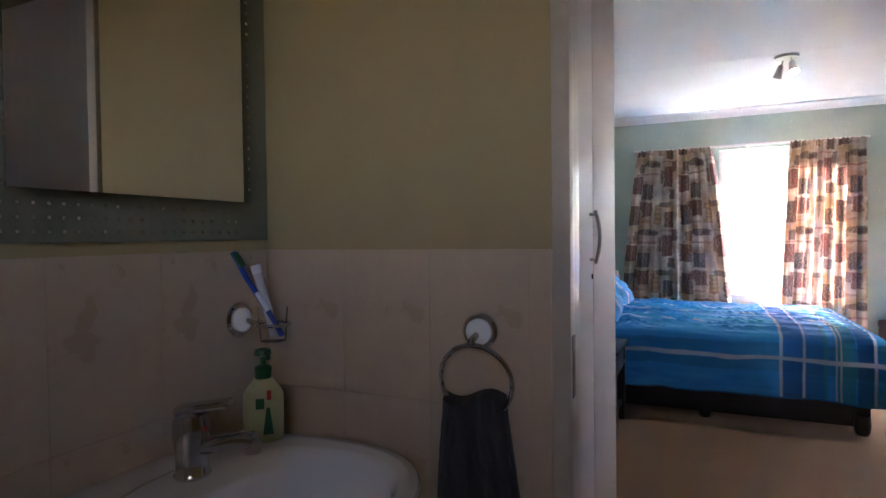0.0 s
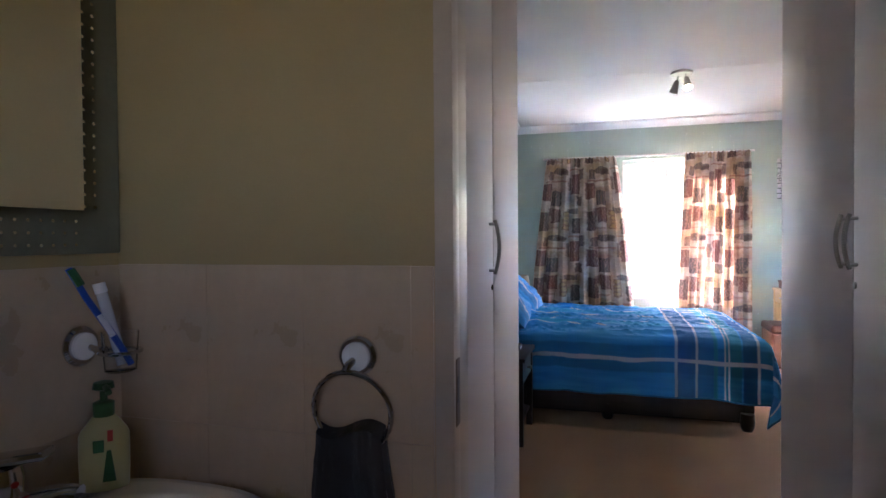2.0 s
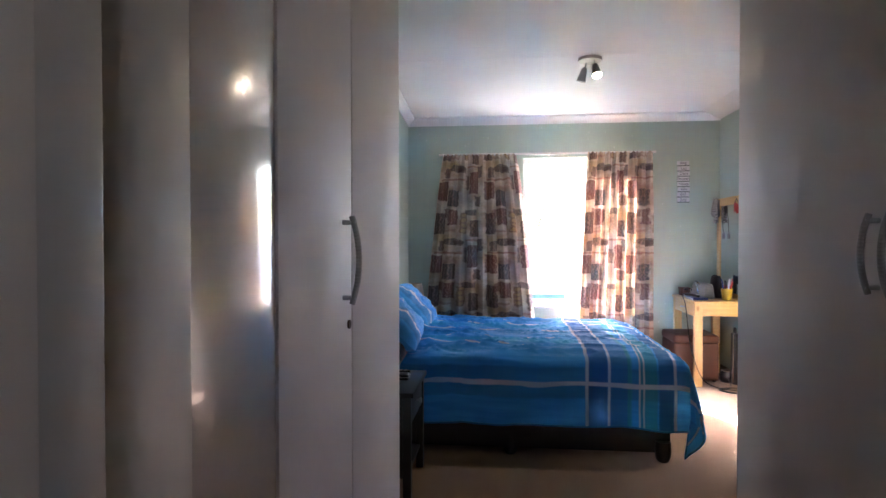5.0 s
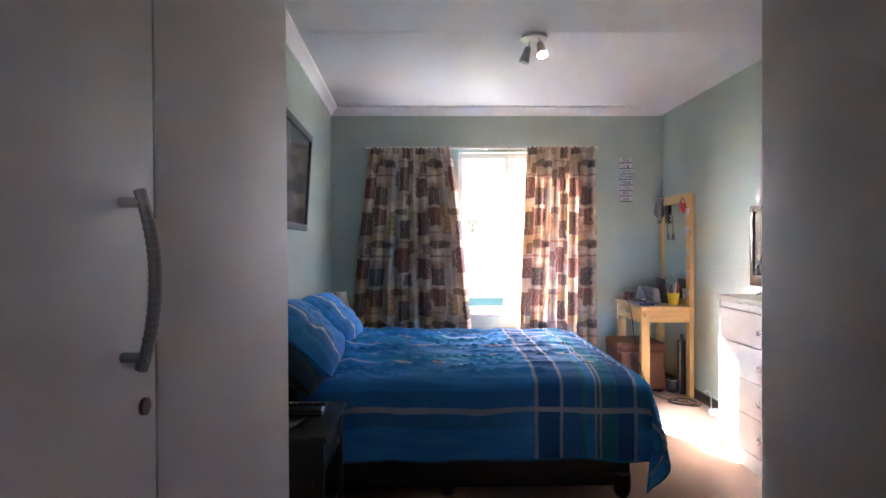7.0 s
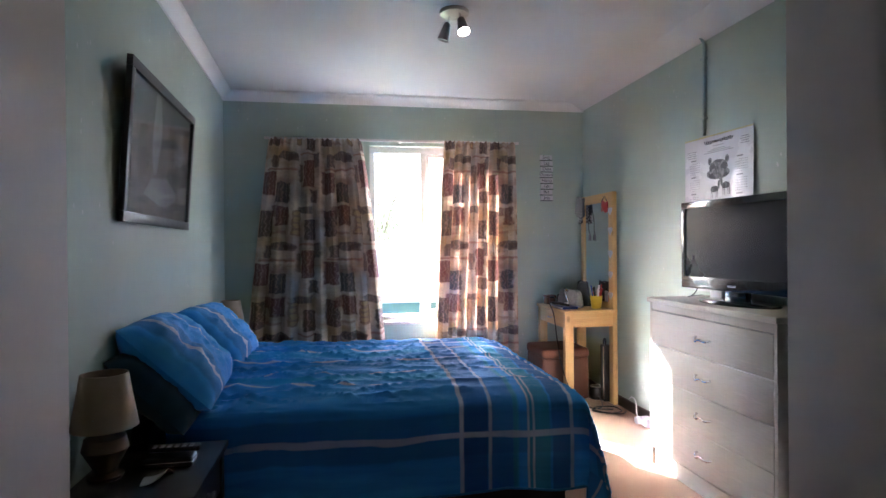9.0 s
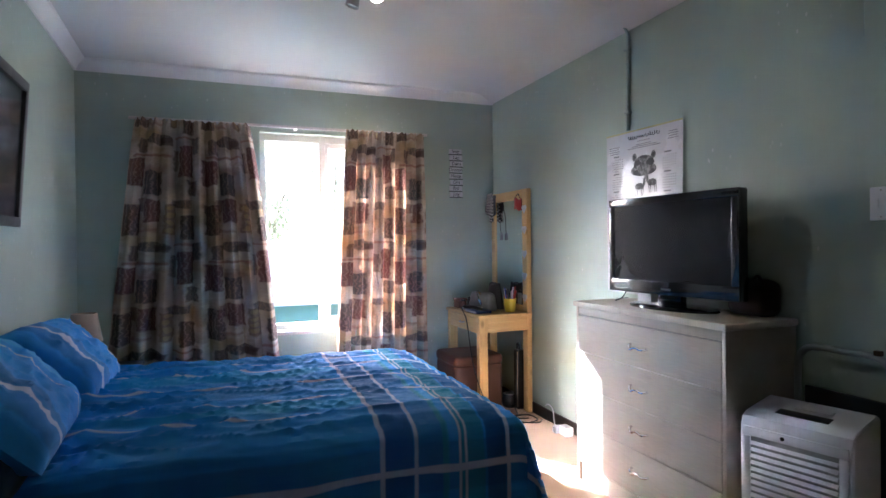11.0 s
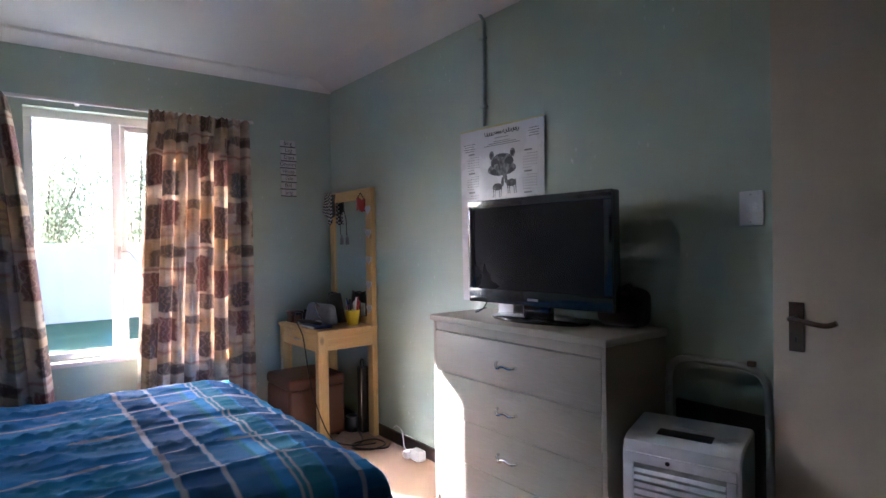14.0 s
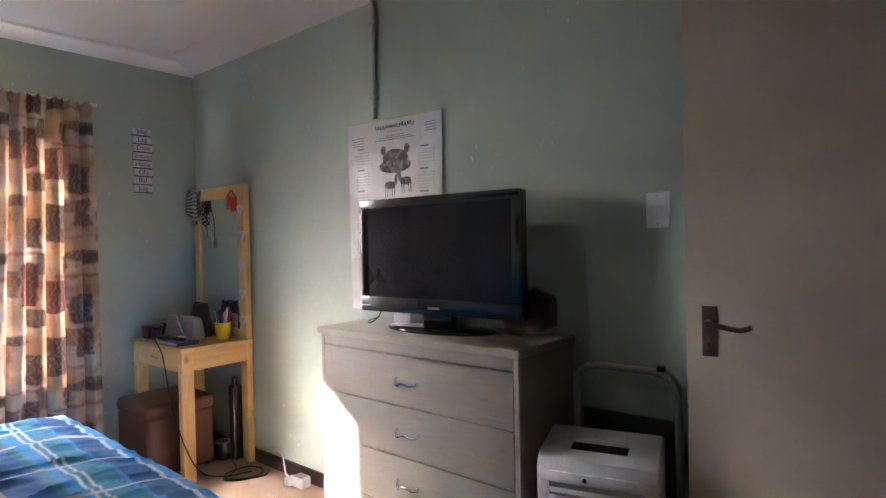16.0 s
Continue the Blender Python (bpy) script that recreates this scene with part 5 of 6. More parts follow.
for y0, y1, hh, loops in ((3.236, 3.170, 0.016, 4), (3.158, 3.110, 0.010, 4), (3.096, 2.995, 0.016, 6)):
    stuff_part("title_script", flourish(y0, y1, 1.838, hh, loops), INK, cal)
stuff_part("subtitle_bar", join([print_on(3.115, 1.812, 0.10, 0.004), print_on(3.11, 1.785, 0.20, 0.004), print_on(3.115, 1.776, 0.26, 0.004), print_on(3.115, 1.794, 0.12, 0.004)]), GREYINK, cal, smooth=False)
stuff_part("side_bar", join([print_on(3.36, 1.80 - 0.012 * k, 0.09 - 0.01 * (k % 2), 0.004) for k in range(4)] + [print_on(2.895, 1.828 - 0.012 * k, 0.06 + 0.01 * (k % 2), 0.004) for k in range(4)]), GREYINK, cal, smooth=False)


def month(y, z):
    out = [print_on(y + 0.012, z + 0.052, 0.05, 0.008)]
    for r in range(6):
        for c in range(7):
            if (r == 0 and c < 2) or (r == 5 and c > 3):
                continue
            out.append(print_on(y + 0.042 - c * 0.014, z + 0.034 - r * 0.013, 0.0065, 0.0045))
    return out


for col, top in ((3.330, 1.695), (2.918, 1.675)):
    for r in range(6):
        stuff_part("month_grid", join(month(col, top - 0.100 * r)), GREYINK, cal, smooth=False)


def drawn(outline, y, z, s, lift=0.003):
    bm = bmesh.new()
    bm.faces.new([bm.verts.new(cal_point(y - a * s, z + b * s, lift)) for a, b in outline])
    return bm


def rounded(cx, cy, rx, ry, n=18, wob=0.0, seed=0):
    r = random.Random(seed)
    return [(cx + rx * math.cos(6.2832 * k / n) * (1 + r.uniform(-wob, wob)), cy + ry * math.sin(6.2832 * k / n) * (1 + r.uniform(-wob, wob))) for k in range(n)]


HEAD = (3.112, 1.675)
part("animal_head_drawing", join([drawn(rounded(0, 0.012, 0.083, 0.044, 24, 0.04, 2), *HEAD, 1), drawn(rounded(0, -0.022, 0.104, 0.034, 24, 0.05, 3), *HEAD, 1, 0.0033), drawn(rounded(-0.076, 0.052, 0.018, 0.022), *HEAD, 1, 0.0027), drawn(rounded(0.076, 0.052, 0.018, 0.022), *HEAD, 1, 0.0027)]), SKETCH, cal, smooth=False)


def shaded(*rows):
    """Ink patches a hair above the drawing."""
    out = []
    for cx, cy, rx, ry, seed in rows:
        bm = bmesh.new()
        bm.faces.new([bm.verts.new(cal_point(HEAD[0] - p, HEAD[1] + q, 0.0036)) for p, q in rounded(cx, cy, rx, ry, 14, 0.25, seed)])
        out.append(bm)
    return join(out)


part("animal_head_shading", shaded((-0.048, 0.010, 0.030, 0.024, 4), (0.050, 0.010, 0.030, 0.024, 5), (-0.050, -0.034, 0.034, 0.015, 6), (0.050, -0.034, 0.034, 0.015, 7), (0.0, 0.046, 0.040, 0.008, 8), (-0.076, 0.052, 0.009, 0.013, 9), (0.076, 0.052, 0.009, 0.013, 10)), INK, cal, smooth=False)
for yy, zz, sg in ((3.146, 1.565, -1), (3.045, 1.580, 1)):
    q = 0.80
    body = [drawn(rounded(0, 0, 0.046, 0.024, 16, 0.08, 7), yy, zz, q), drawn(rounded(-0.048 * sg, 0.028, 0.013, 0.030, 12), yy, zz, q, 0.0027), drawn(rounded(-0.060 * sg, 0.052, 0.020, 0.010, 12), yy, zz, q, 0.0024)]
    for lx in (-0.034, -0.018, 0.022, 0.038):
        body.append(drawn([(lx - 0.005, 0.0), (lx + 0.005, 0.0), (lx + 0.010 * sg, -0.066), (lx + 0.004 * sg, -0.066)], yy, zz, q, 0.0025))
    part("striped_animal_drawing", join(body), SKETCH, cal, smooth=False)
    stripes = []
    for sx in (-0.036, -0.024, -0.012, 0.0, 0.012, 0.024, 0.036):
        bm = bmesh.new()
        bm.faces.new([bm.verts.new(cal_point(yy - q * c, zz + q * d, 0.0036)) for c, d in ((sx, -0.018), (sx + 0.005, -0.018), (sx + 0.008, 0.019), (sx + 0.003, 0.019))])
        stripes.append(bm)
    stuff_part("stripe_marks", join(stripes), INK, cal, smooth=False)

# ---- on the east wall ----
cn = thing("conduit", "painted conduit pipe running up the wall", "conduit", (EAST - 0.012, 3.245, 1.85))
CONDUIT = surface("mint conduit paint", (0.33, 0.42, 0.40), 0.5, 0.15)
part("pipe", tube([(EAST - 0.011, 3.246, 1.888), (EAST - 0.011, 3.242, 2.1), (EAST - 0.011, 3.236, 2.42)], 0.0105, 12), CONDUIT, cn)
part("top_bend", tube(curve_points([(EAST - 0.011, 3.236, 2.42), (EAST - 0.03, 3.245, 2.46), (EAST - 0.055, 3.262, 2.49)], 5), 0.008, 10), CONDUIT, cn)
for zz in (1.98, 2.33):
    part("saddle", box(EAST - 0.024, EAST - 0.0005, 3.222, 3.26, zz, zz + 0.012, 0.002), CONDUIT, cn)
sw = thing("light_switch", "white two-lever light switch plate on the wall", "light switch", (EAST - 0.005, 1.925, 1.386))
part("plate", box(EAST - 0.010, EAST - 0.0005, 1.888, 1.964, 1.328, 1.444, 0.004, 3), WHITEPL, sw)
for yy in (1.912, 1.94):
    part("lever", box(EAST - 0.0145, EAST - 0.010, yy - 0.007, yy + 0.007, 1.372, 1.402, 0.002), WHITEPL, sw)
for zz in (1.34, 1.432):
    part("screw", lathe([(0.003, 0), (0.003, 0.002)], (EAST - 0.012, 1.926, zz), 8, "x"), NICKEL, sw)
for k, (yy, zz, hh) in enumerate(((1.985, 1.98, 0.12), (2.03, 2.15, 0.01))):
    solid("wall_scratch", box(EAST - 0.002, EAST + 0.001, yy - 0.0012, yy + 0.0012, zz, zz + hh), CONDUIT, "thin dark scratch in the wall paint", "scratch")

# ---- portable air conditioner ----
ac = thing("air_conditioner", "white portable air conditioner with louvred front", "air conditioner", (1.283, 2.04, FZ), turn=15.0, world=False)
ac.scale = (1, 1, 0.978)
AW, AD = 0.178, 0.118
bm = bmesh.new()
prof = [(-AD, 0.03), (-AD, 0.60), (-AD + 0.012, 0.632), (-AD + 0.04, 0.648), (AD - 0.02, 0.672), (AD, 0.66), (AD, 0.03)]
lo = [bm.verts.new((a, -AW, h)) for a, h in prof]
hi = [bm.verts.new((a, AW, h)) for a, h in prof]
for i in range(len(prof)):
    j = (i + 1) % len(prof)
    bm.faces.new((lo[i], lo[j], hi[j], hi[i]))
bm.faces.new(lo)
bm.faces.new(list(reversed(hi)))
bmesh.ops.recalc_face_normals(bm, faces=bm.faces)
bmesh.ops.bevel(bm, geom=[e for e in bm.edges if abs(e.verts[0].co.y - e.verts[1].co.y) < 1e-5], offset=0.014, segments=3, profile=0.6, affect="EDGES")
part("body", bm, WHITEPL, ac)
part("front_panel", boxes((-AD - 0.008, -AD + 0.002, -AW + 0.012, AW - 0.012, 0.565, 0.60), (-AD - 0.008, -AD + 0.002, -AW + 0.012, -AW + 0.04, 0.24, 0.565), (-AD - 0.008, -AD + 0.002, AW - 0.04, AW - 0.012, 0.24, 0.565), (-AD - 0.008, -AD + 0.002, -AW + 0.012, AW - 0.012, 0.05, 0.24), bevel=0.005), WHITEPL, ac)
part("louvre_recess", box(-AD - 0.003, -AD + 0.001, -AW + 0.04, AW - 0.04, 0.24, 0.565), GREYTUBE, ac)
for k in range(13):
    s = box(-0.009, 0.009, -AW + 0.041, AW - 0.041, -0.002, 0.002, 0.001, 1)
    bmesh.ops.transform(s, matrix=Matrix.Translation((-AD - 0.007, 0, 0.257 + k * 0.0238)) @ Euler((0, radians(-38), 0)).to_matrix().to_4x4(), verts=s.verts)
    part("louvre", s, WHITEPL, ac)
part("button", lathe([(0.007, 0), (0.007, -0.003), (0.004, -0.004)], (-AD - 0.008, 0.03, 0.583), 14, "x"), BLACK, ac)
pn = box(-0.025, 0.025, -0.085, 0.085, 0, 0.004, 0.002)
bmesh.ops.transform(pn, matrix=Matrix.Translation((-0.035, 0.0, 0.651)) @ Euler((0, radians(-7.6), 0)).to_matrix().to_4x4(), verts=pn.verts)
part("control_panel", pn, BLACK, ac)
pn = box(-0.018, 0.018, -0.06, 0.06, 0, 0.008, 0.003)
bmesh.ops.transform(pn, matrix=Matrix.Translation((0.03, -0.01, 0.660)) @ Euler((0, radians(-7.6), 0)).to_matrix().to_4x4(), verts=pn.verts)
part("grip_cover", pn, WHITEPL, ac)
for yy in (-0.12, 0.12):
    for xx in (-0.08, 0.08):
        part("castor", lathe([(0.012, -0.01), (0.018, -0.006), (0.018, 0.006), (0.012, 0.01)], (xx, yy, 0.018), 14, "y"), BLACK, ac)

# ---- folded trolley behind it ----
tl = thing("folding_trolley", "grey tubular folding trolley with a black deck, leaning on the wall", "trolley", (1.46, 2.02, FZ))
arch = [(1.455, 2.205, FZ), (1.452, 2.205, 0.45), (1.447, 2.203, 0.76), (1.447, 2.185, 0.835), (1.447, 2.13, 0.862), (1.447, 2.03, 0.862), (1.447, 1.93, 0.862), (1.447, 1.875, 0.835), (1.447, 1.858, 0.76), (1.452, 1.856, 0.45), (1.455, 1.856, FZ)]
part("tube_frame", tube(curve_points(arch, 5), 0.0125, 12), GREYTUBE, tl)
part("deck", box(1.462, 1.482, 1.875, 2.188, 0.30, 0.705, 0.006), BLACK, tl)
for zz in (0.72, 0.675):
    part("rivet", lathe([(0.006, 0), (0.005, -0.004)], (1.437, 1.858, zz), 10, "x"), NICKEL, tl)
part("catch", box(1.435, 1.452, 1.895, 1.92, 0.867, 0.885, 0.003), BRONZE, tl)

# ---- ceiling spotlight ----
LX_, LY_ = -0.005, 3.205
li = thing("ceiling_spotlight", "ceiling light with two small spotlights, one lit", "ceiling light", (LX_, LY_, CZ))
part("mount_plate", lathe([(0.078, 0), (0.08, -0.006), (0.076, -0.02), (0.03, -0.024)], (LX_, LY_, CZ), 36), NICKEL, li)


def spot(dx, dy, ax, ay, lit):
    c = Vector((LX_ + dx, LY_ + dy, CZ - 0.022))
    d = Vector((ax, ay, -1)).normalized()
    q = d.to_track_quat("Z", "Y").to_matrix().to_4x4()
    p = c + d * 0.035
    part("stem", tube([c + Vector((0, 0, 0.004)), c + d * 0.02, p], 0.006, 8), CHROME, li)
    b = lathe([(0.012, 0), (0.019, 0.008), (0.022, 0.03), (0.030, 0.085), (0.033, 0.095), (0.031, 0.095), (0.027, 0.08)], (0, 0, 0), 24)
    bmesh.ops.transform(b, matrix=Matrix.Translation(p) @ q, verts=b.verts)
    hd = part("lamp_head", b, NICKEL, li)
    b = lathe([(0.026, 0.080), (0.026, 0.086), (0.015, 0.092), (0.0, 0.093)], (0, 0, 0), 20)
    bmesh.ops.transform(b, matrix=Matrix.Translation(p) @ q, verts=b.verts)
    part("bulb", b, BULB if lit else CERAMIC, hd, "lit warm bulb" if lit else "unlit bulb")


spot(0.022, -0.03, 0.10, -0.45, True)
spot(-0.022, 0.02, -0.28, 0.15, False)

# ---- bathroom: mirror, basin and what stands there ----
MY0, MY1, MZ0, MZ1 = -1.099, -0.656, 1.318, 1.95
mi = thing("bathroom_mirror", "wall mirror on a grey green dotted backing plate", "mirror", (BW, -0.86, 1.25))
part("backing_plate", box(BW, BW + 0.012, MY0 - 0.085, MY1 + 0.12, MZ0 - 0.078, MZ1 + 0.075, 0.003), GREYMETAL, mi)
part("mirror_glass", box(BW + 0.048, BW + 0.055, MY0, MY1, MZ0, MZ1), MIRROR, mi, smooth=False)
part("spacer", box(BW + 0.012, BW + 0.048, MY0 + 0.03, MY1 - 0.03, MZ0 + 0.03, MZ1 - 0.03), BLACK, mi)
DOT = Nodes("bright dot").set(Base_Color=(0.9, 0.9, 0.85, 1), Metallic=1.0, Roughness=0.25).m
dots = bmesh.new()


def dot(y, z, r=0.003):
    ring = [dots.verts.new((BW + 0.0135, y + r * math.cos(k * 1.0472), z + r * math.sin(k * 1.0472))) for k in range(6)]
    dots.faces.new(ring)


for r in range(3):
    for k in range(22):
        dot(MY0 - 0.01 + k * 0.0225, MZ0 - 0.018 - r * 0.0215)
    for k in range(30):
        dot(MY1 + 0.018 + r * 0.0215, MZ0 + 0.01 + k * 0.0225)
        dot(MY0 - 0.018 - r * 0.0215, MZ0 + 0.01 + k * 0.0225)
bmesh.ops.recalc_face_normals(dots, faces=dots.faces)
for f in dots.faces:
    if f.normal.x < 0:
        f.normal_flip()
dotob = stuff_part("dot_pattern", dots, DOT, mi, "rows of small bright dots", smooth=False)

bsn = thing("wash_basin", "white ceramic wall basin with a rounded bowl", "basin", (-1.27, -0.98, 0.55))
RIM, BC = 0.845, -0.925


def basin_point(a, b):
    """a round the rim, b from the outer underside over the rim into the bowl."""
    th = a * 6.2832
    ca, sa = math.cos(th), math.sin(th)
    k = 1.0 / (abs(ca) ** 2.6 + abs(sa) ** 2.6) ** (1 / 2.6)
    cx = BW + 0.004 + 0.262
    prof = ((0.35, 0.60), (0.62, 0.65), (0.86, 0.74), (0.985, 0.815), (1.0, 0.838), (0.985, RIM), (0.93, RIM + 0.002), (0.86, RIM - 0.006), (0.78, RIM - 0.035), (0.66, RIM - 0.085), (0.40, RIM - 0.125), (0.08, RIM - 0.135))
    q = b * (len(prof) - 1)
    i = min(int(q), len(prof) - 2)
    f = q - i
    r = prof[i][0] * (1 - f) + prof[i + 1][0] * f
    z = prof[i][1] * (1 - f) + prof[i + 1][1] * f
    inner = max(0.0, (b - 0.5) / 0.5)
    ox = 0.055 * min(1, inner * 2.2)
    return Vector((max(BW + 0.002, cx + ox * (1 if inner else 0) + ca * k * 0.262 * r * (1 - 0.22 * min(1, inner * 2.5))), BC + sa * k * 0.30 * r, z))


part("bowl", sheet(72, 44, basin_point), CERAMIC, bsn)
part("drain", lathe([(0.022, RIM - 0.136), (0.024, RIM - 0.130), (0.016, RIM - 0.129)], (BW + 0.293, BC, 0), 20), CHROME, bsn)
part("overflow", lathe([(0.010, 0), (0.010, 0.004)], (BW + 0.115, BC, RIM - 0.05), 14, "x"), BLACK, bsn)
part("pedestal", lathe([(0.10, 0.0), (0.085, 0.05), (0.07, 0.3), (0.08, 0.55), (0.11, 0.62)], (BW + 0.16, BC, 0), 24), CERAMIC, bsn)

TX, TY = -1.375, -0.868
tp = thing("basin_tap", "chrome single lever mixer tap on the basin", "tap", (TX, TY, RIM))
part("body", lathe([(0.027, RIM), (0.028, RIM + 0.004), (0.025, RIM + 0.01), (0.0245, RIM + 0.05), (0.0275, RIM + 0.07), (0.0285, RIM + 0.10), (0.025, RIM + 0.116), (0.012, RIM + 0.124)], (TX, TY, 0)), CHROME, tp)
part("spout", tube(curve_points([(TX, TY, RIM + 0.052), (TX + 0.035, TY + 0.012, RIM + 0.060), (TX + 0.068, TY + 0.026, RIM + 0.068), (TX + 0.092, TY + 0.036, RIM + 0.066)], 6), 0.0165, 14), CHROME, tp)
part("aerator", lathe([(0.0125, 0.0), (0.0125, 0.02)], (TX + 0.090, TY + 0.035, RIM + 0.044), 16), NICKEL, tp)
lev = box(-0.022, 0.062, -0.016, 0.016, 0.0, 0.015, 0.005, 3)
for v in lev.verts:
    v.co.z += 0.22 * max(0.0, v.co.x) - 2.2 * max(0.0, v.co.x - 0.025) ** 2
bmesh.ops.transform(lev, matrix=pose(TX, TY, RIM + 0.117, 0, 0, 22), verts=lev.verts)
part("lever", lev, CHROME, tp)
part("marker", lathe([(0.005, 0), (0.005, 0.003)], (TX + 0.0265, TY, RIM + 0.092), 10, "x"), RED, tp)
tp.scale = (1.08, 1.08, 0.90)
part("chain", tube(curve_points([(TX - 0.02, TY - 0.02, RIM + 0.012), (TX - 0.03, TY - 0.08, RIM + 0.006), (TX - 0.01, TY - 0.15, RIM + 0.004)], 6), 0.0018, 6), NICKEL, tp)

SX, SY = -1.378, -0.690
so = thing("soap_dispenser", "cream liquid soap bottle with a green pump", "soap bottle", (SX, SY, RIM))
bt = sheet(28, 14, lambda a, b: Vector((SX + 0.022 * math.cos(a * 6.2832) * (1.0 if b < 0.8 else 1 - (b - 0.8) * 2.6), SY + 0.037 * math.sin(a * 6.2832) * (1.0 + 0.04 * math.sin(b * 3)) * (1.0 if b < 0.75 else 1 - (b - 0.75) * 2.4), RIM + 0.002 + 0.125 * b)))
bmesh.ops.remove_doubles(bt, verts=bt.verts, dist=0.0004)
bmesh.ops.transform(bt, matrix=Matrix.Translation((SX, SY, 0)) @ Matrix.Rotation(radians(-50), 4, "Z") @ Matrix.Translation((-SX, -SY, 0)), verts=bt.verts)
so.scale = (0.76, 0.76, 0.80)
body = part("bottle", bt, CREAMSOAP, so)


def on_bottle(off, z0, z1, w0, w1):
    d = Vector((math.cos(radians(-50)), math.sin(radians(-50)), 0))
    e = Vector((-d.y, d.x, 0))
    c = Vector((SX, SY, 0)) + d * 0.0235
    bmx = bmesh.new()
    q = [c + e * (off - w0), c + e * (off + w0), c + e * (off + w1), c + e * (off - w1)]
    pts = [q[0] + Vector((0, 0, z0)), q[1] + Vector((0, 0, z0)), q[2] + Vector((0, 0, z1)), q[3] + Vector((0, 0, z1))]
    mid = [(p + d * -0.0045 if abs(off) > 0.012 else p) for p in pts]
    vs = [bmx.verts.new(p) for p in mid] + [bmx.verts.new(p - d * 0.004) for p in mid]
    for f in ((0, 1, 2, 3), (7, 6, 5, 4), (0, 4, 5, 1), (1, 5, 6, 2), (2, 6, 7, 3), (3, 7, 4, 0)):
        bmx.faces.new([vs[i] for i in f])
    bmesh.ops.recalc_face_normals(bmx, faces=bmx.faces)
    return bmx


part("label_leaf", on_bottle(0.009, RIM + 0.018, RIM + 0.070, 0.010, 0.003), GREEN, body, "green leaf print")
part("label_mark", on_bottle(-0.006, RIM + 0.068, RIM + 0.088, 0.008, 0.008), GREEN, body, "round green mark")
part("label_flash", on_bottle(0.011, RIM + 0.085, RIM + 0.103, 0.004, 0.004), RED, body, "red corner flash")
part("collar", lathe([(0.016, RIM + 0.124), (0.0165, RIM + 0.146), (0.008, RIM + 0.150)], (SX, SY, 0), 20), GREEN, so)
part("pump", lathe([(0.006, RIM + 0.148), (0.006, RIM + 0.166), (0.017, RIM + 0.170), (0.015, RIM + 0.180), (0.004, RIM + 0.183)], (SX, SY, 0), 18), GREEN, so)
part("nozzle", tube([(SX, SY, RIM + 0.175), (SX + 0.02, SY - 0.012, RIM + 0.174), (SX + 0.03, SY - 0.018, RIM + 0.168)], 0.005, 10), GREEN, so)

HY, HZ = -0.63, 1.07
th_ = thing("tumbler_holder", "chrome and ceramic wall holder with a glass tumbler", "tumbler holder", (BW + 0.01, HY, HZ))
part("rose", lathe([(0.036, 0.0), (0.037, 0.008), (0.032, 0.013)], (BW + 0.006, HY, HZ), 28, "x"), CHROME, th_)
part("ceramic_boss", lathe([(0.026, 0.011), (0.025, 0.019), (0.018, 0.026), (0.006, 0.029)], (BW + 0.006, HY, HZ), 28, "x"), CERAMIC, th_)
part("arm", tube(curve_points([(BW + 0.03, HY, HZ), (BW + 0.05, HY + 0.002, HZ - 0.006), (BW + 0.065, HY + 0.003, HZ - 0.004)], 5), 0.006), CHROME, th_)
part("holder_ring", tube([(BW + 0.10 + 0.034 * math.cos(6.2832 * k / 28), HY + 0.003 + 0.034 * math.sin(6.2832 * k / 28), HZ - 0.006) for k in range(28)], 0.0035, 8, True), CHROME, th_)
tum = part("tumbler", lathe([(0.022, HZ - 0.042), (0.026, HZ - 0.04), (0.031, HZ + 0.03), (0.029, HZ + 0.03), (0.024, HZ - 0.036), (0.0, HZ - 0.036)], (BW + 0.10, HY + 0.003, 0), 28), GLASS, th_)
tum.visible_shadow = False
tb = thing("toothbrush", "blue and white toothbrush standing in the tumbler", "toothbrush", (BW + 0.10, HY, HZ - 0.035))
a0, a1 = Vector((BW + 0.115, HY + 0.012, HZ - 0.03)), Vector((BW + 0.055, HY - 0.045, HZ + 0.125))
part("handle", tube([a0.lerp(a1, t) + Vector((0.003 * math.sin(t * 6), 0, 0)) for t in (0, 0.2, 0.4, 0.6, 0.8, 1.0)], 0.0058, 10), BLUEPL, tb)
part("grip", tube([a0.lerp(a1, t) + Vector((0.005, -0.003, 0)) for t in (0.35, 0.45, 0.6)], 0.005, 8), WHITEPL, tb)
dirv = (a1 - a0).normalized()
side = Vector((0.75, -0.45, 0.2)).normalized()
part("bristles", tube([a1 + dirv * -0.012 + side * 0.010, a1 + dirv * 0.006 + side * 0.011, a1 + dirv * 0.02 + side * 0.010], 0.0068, 8), GREEN, tb, "green and blue bristles")
part("head", tube([a1, a1 + dirv * 0.012, a1 + dirv * 0.024], 0.006, 8), BLUEPL, tb)
tpz = thing("toothpaste_tube", "white toothpaste tube standing in the tumbler", "toothpaste", (BW + 0.09, HY + 0.005, HZ - 0.03))
c0, c1 = Vector((BW + 0.098, HY + 0.01, HZ - 0.03)), Vector((BW + 0.07, HY - 0.012, HZ + 0.115))
part("tube_body", tube([c0.lerp(c1, t) for t in (0.0, 0.3, 0.6, 0.9)], 0.0095, 14), PAPER, tpz)
part("cap", tube([c0.lerp(c1, t) for t in (0.9, 0.96, 1.02)], 0.0105, 14), WHITEPL, tpz)

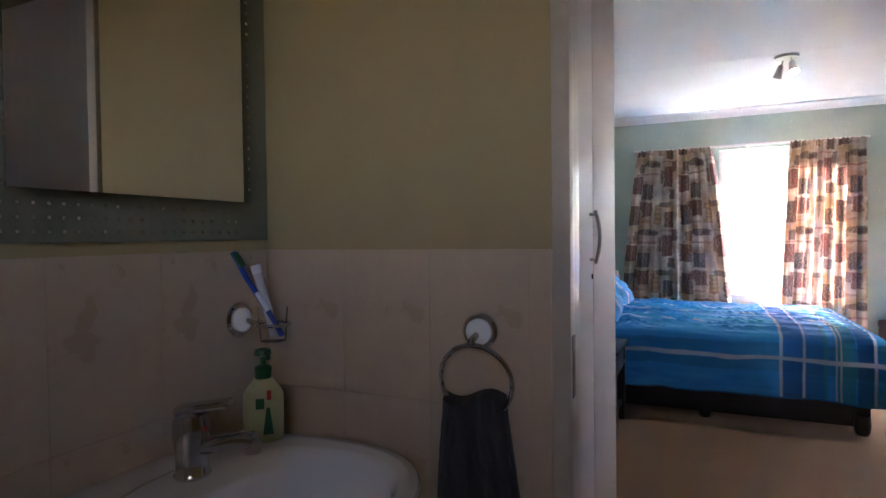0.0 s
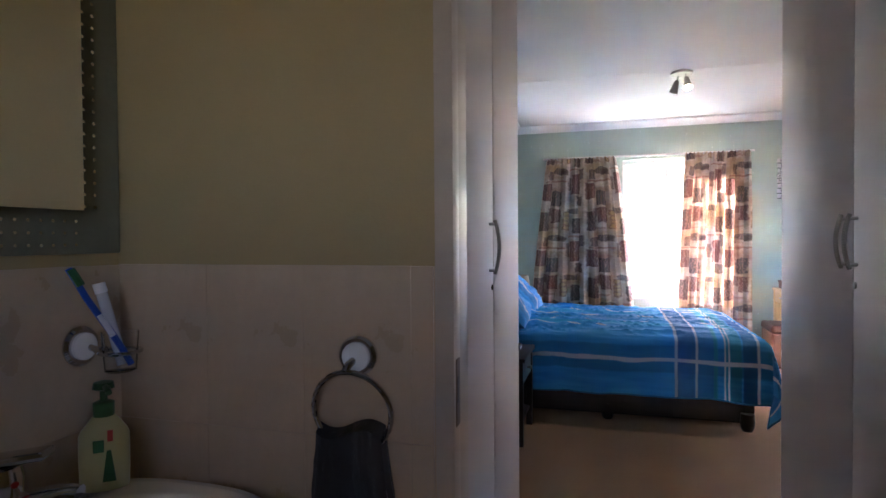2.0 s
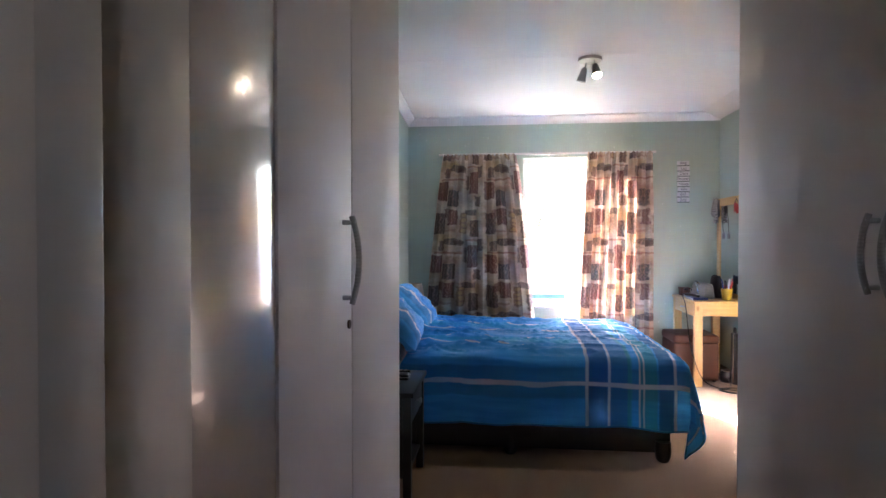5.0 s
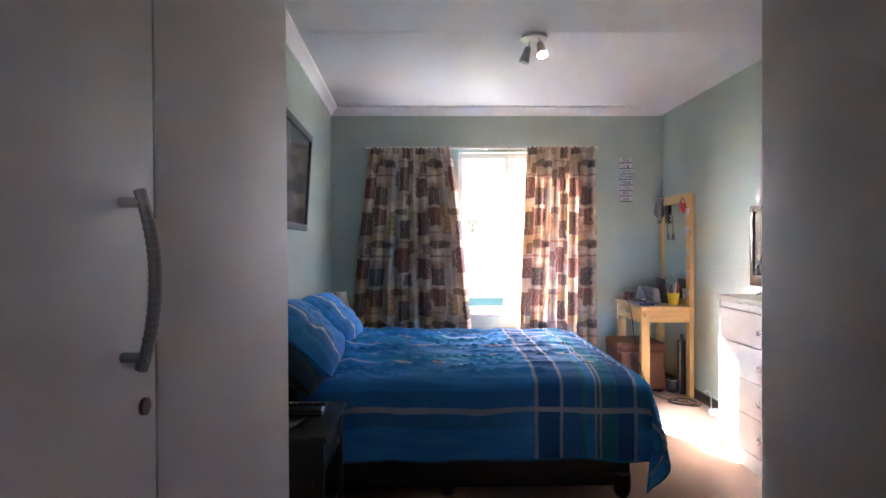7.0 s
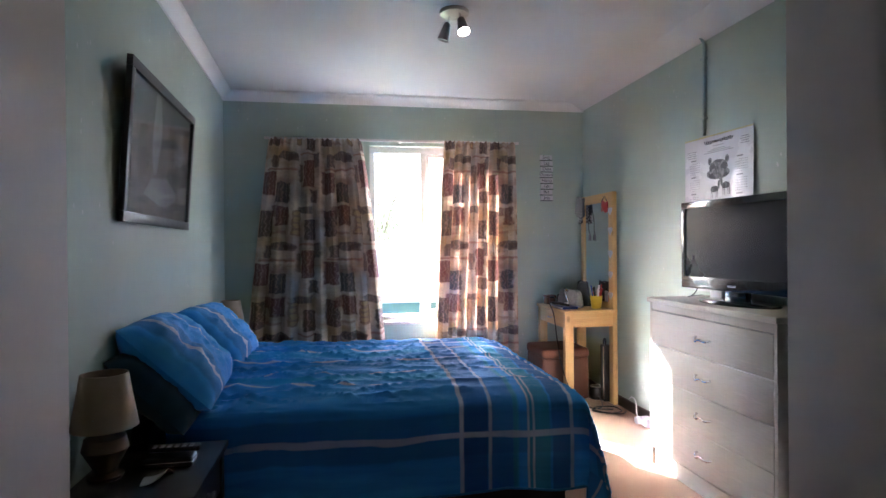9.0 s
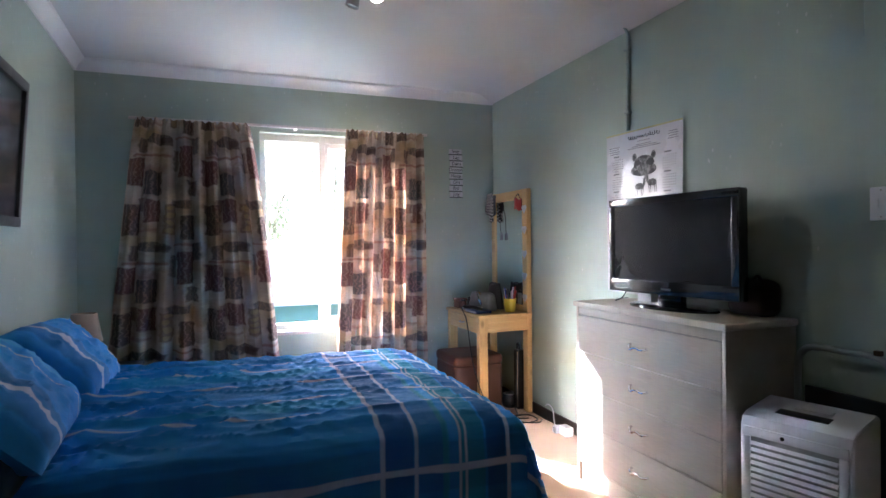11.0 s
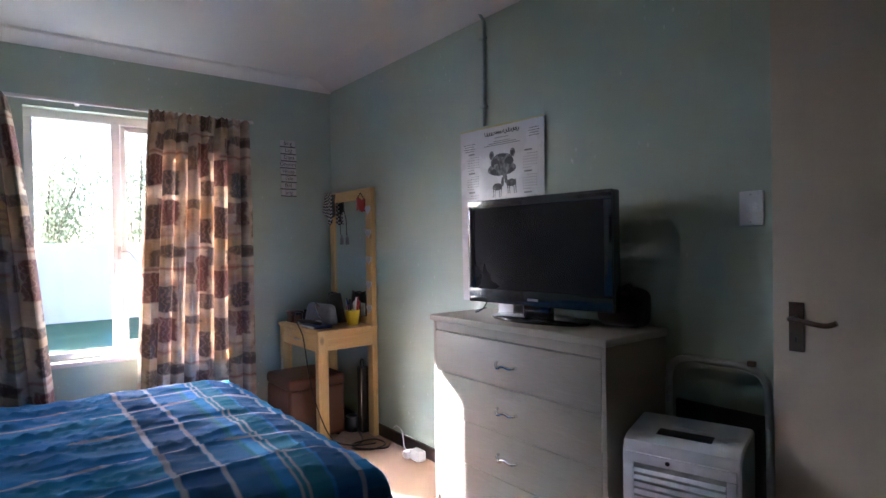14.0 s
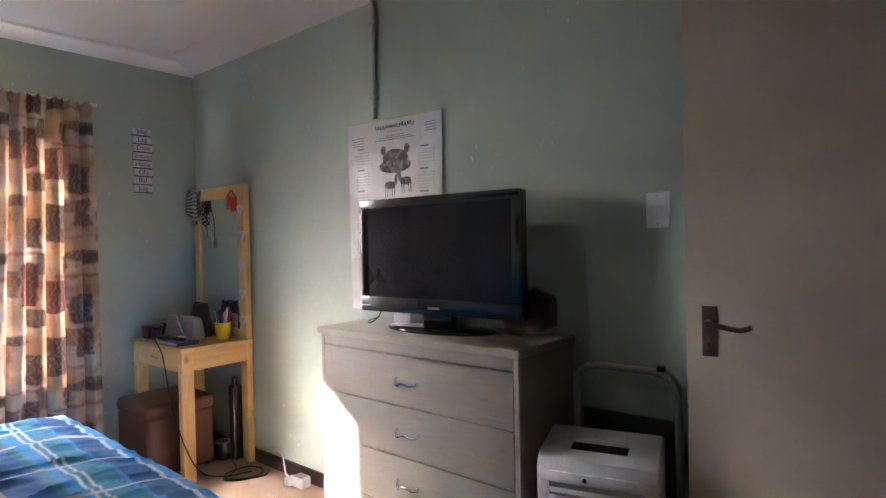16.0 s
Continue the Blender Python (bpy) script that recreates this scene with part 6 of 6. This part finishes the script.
RXX, RZ = -0.975, 1.061
tr_ = thing("towel_ring", "chrome towel ring on a white ceramic rose", "towel ring", (RXX, BN, RZ))
part("rose", lathe([(0.034, 0.0), (0.035, -0.009), (0.031, -0.014)], (RXX, BN - 0.009, RZ), 28, "y"), CHROME, tr_)
part("ceramic_boss", lathe([(0.026, -0.012), (0.025, -0.02), (0.018, -0.027), (0.006, -0.03)], (RXX, BN - 0.009, RZ), 28, "y"), CERAMIC, tr_)
part("arm", tube(curve_points([(RXX, BN - 0.035, RZ - 0.004), (RXX - 0.004, BN - 0.05, RZ - 0.012), (RXX - 0.006, BN - 0.056, RZ - 0.02)], 5), 0.007), CHROME, tr_)
part("ring", tube([(RXX + 0.071 * math.sin(6.2832 * k / 44), BN - 0.055 + 0.012 * (1 - math.cos(6.2832 * k / 44)), RZ - 0.090 + 0.070 * math.cos(6.2832 * k / 44)) for k in range(44)], 0.0046, 10, True), CHROME, tr_)


def towel_point(a, b):
    u = a * 2 - 1
    s = b * 0.88
    top = 0.935
    w = 0.060 + 0.028 * min(1, abs(s - 0.44) / 0.25)
    front = s < 0.44
    z = top - abs(0.44 - s) + (0.012 if abs(0.44 - s) < 0.02 else 0)
    off = 0.012 + 0.012 * min(1, abs(s - 0.44) / 0.1)
    yb = BN - 0.040 + (-1 if front else 1) * off * 0.9
    fold = 0.004 * noise.noise(Vector((u * 9, s * 50, 2))) + 0.005 * math.sin(u * 5.0 + (1.0 if front else 2.5)) + 0.002 * math.sin(u * 11 + s * 3)
    return Vector((RXX + u * w + 0.006 * math.sin(s * 9), min(yb + fold * (1 if front else 0.3), BN - 0.014), z + 0.010 * math.sin(u * 3) * (1 if front else 1)))


solid("hand_towel", sheet(34, 70, towel_point, None, 0.009), TOWEL, "charcoal grey hand towel hung on the ring", "towel")

# ---- wall tiles of the bathroom, laid one by one ----
part("grout_bed", box(BW + 0.0005, BW + 0.004, -2.6, BN - 0.0005, 0, 1.216), GROUT, wbw, smooth=False)
part("grout_bed", box(BW + 0.001, DX0 - 0.0295, BN - 0.004, BN - 0.0005, 0, 1.216), GROUT, wbn, smooth=False)
TW, TH = 0.205, 0.305


def tile_mesh(name, w, h, axis):
    b = box(0, 0.008 if axis == "x" else w, 0, w if axis == "x" else 0.008, 0, h, 0.00025, 1)
    return mesh_of(name, b, TILE)


def lay(parent, axis, start, length, sign):
    whole = tile_mesh("tile", TW - 0.0004, TH - 0.0006, axis)
    rows = [(1.218 - TH * (r + 1), TH) for r in range(4)]
    for z, h in rows:
        if z < -0.05:
            continue
        u = 0.0
        while u < length - 0.01:
            w = min(TW, length - u)
            me = whole if w > TW - 1e-4 else tile_mesh("tile", w - 0.0012, TH - 0.0012, axis)
            ob = new("tile", me)
            if axis == "x":
                ob.matrix_basis = pose(BW + 0.002, start - u - w + 0.003, z)
            else:
                ob.matrix_basis = pose(start + u, BN - 0.0095, z)
            ob.parent = parent
            u += w


lay(wbw, "x", BN - 0.088 + 0.0, 1.4, -1)
half = tile_mesh("tile", 0.0855, TH - 0.0018, "x")
for r in range(4):
    ob = new("tile", half)
    ob.matrix_basis = pose(BW + 0.002, BN - 0.086, 1.218 - TH * (r + 1))
    ob.parent = wbw
lay(wbn, "y", BW + 0.011, DX0 - 0.0305 - BW - 0.011, 1)
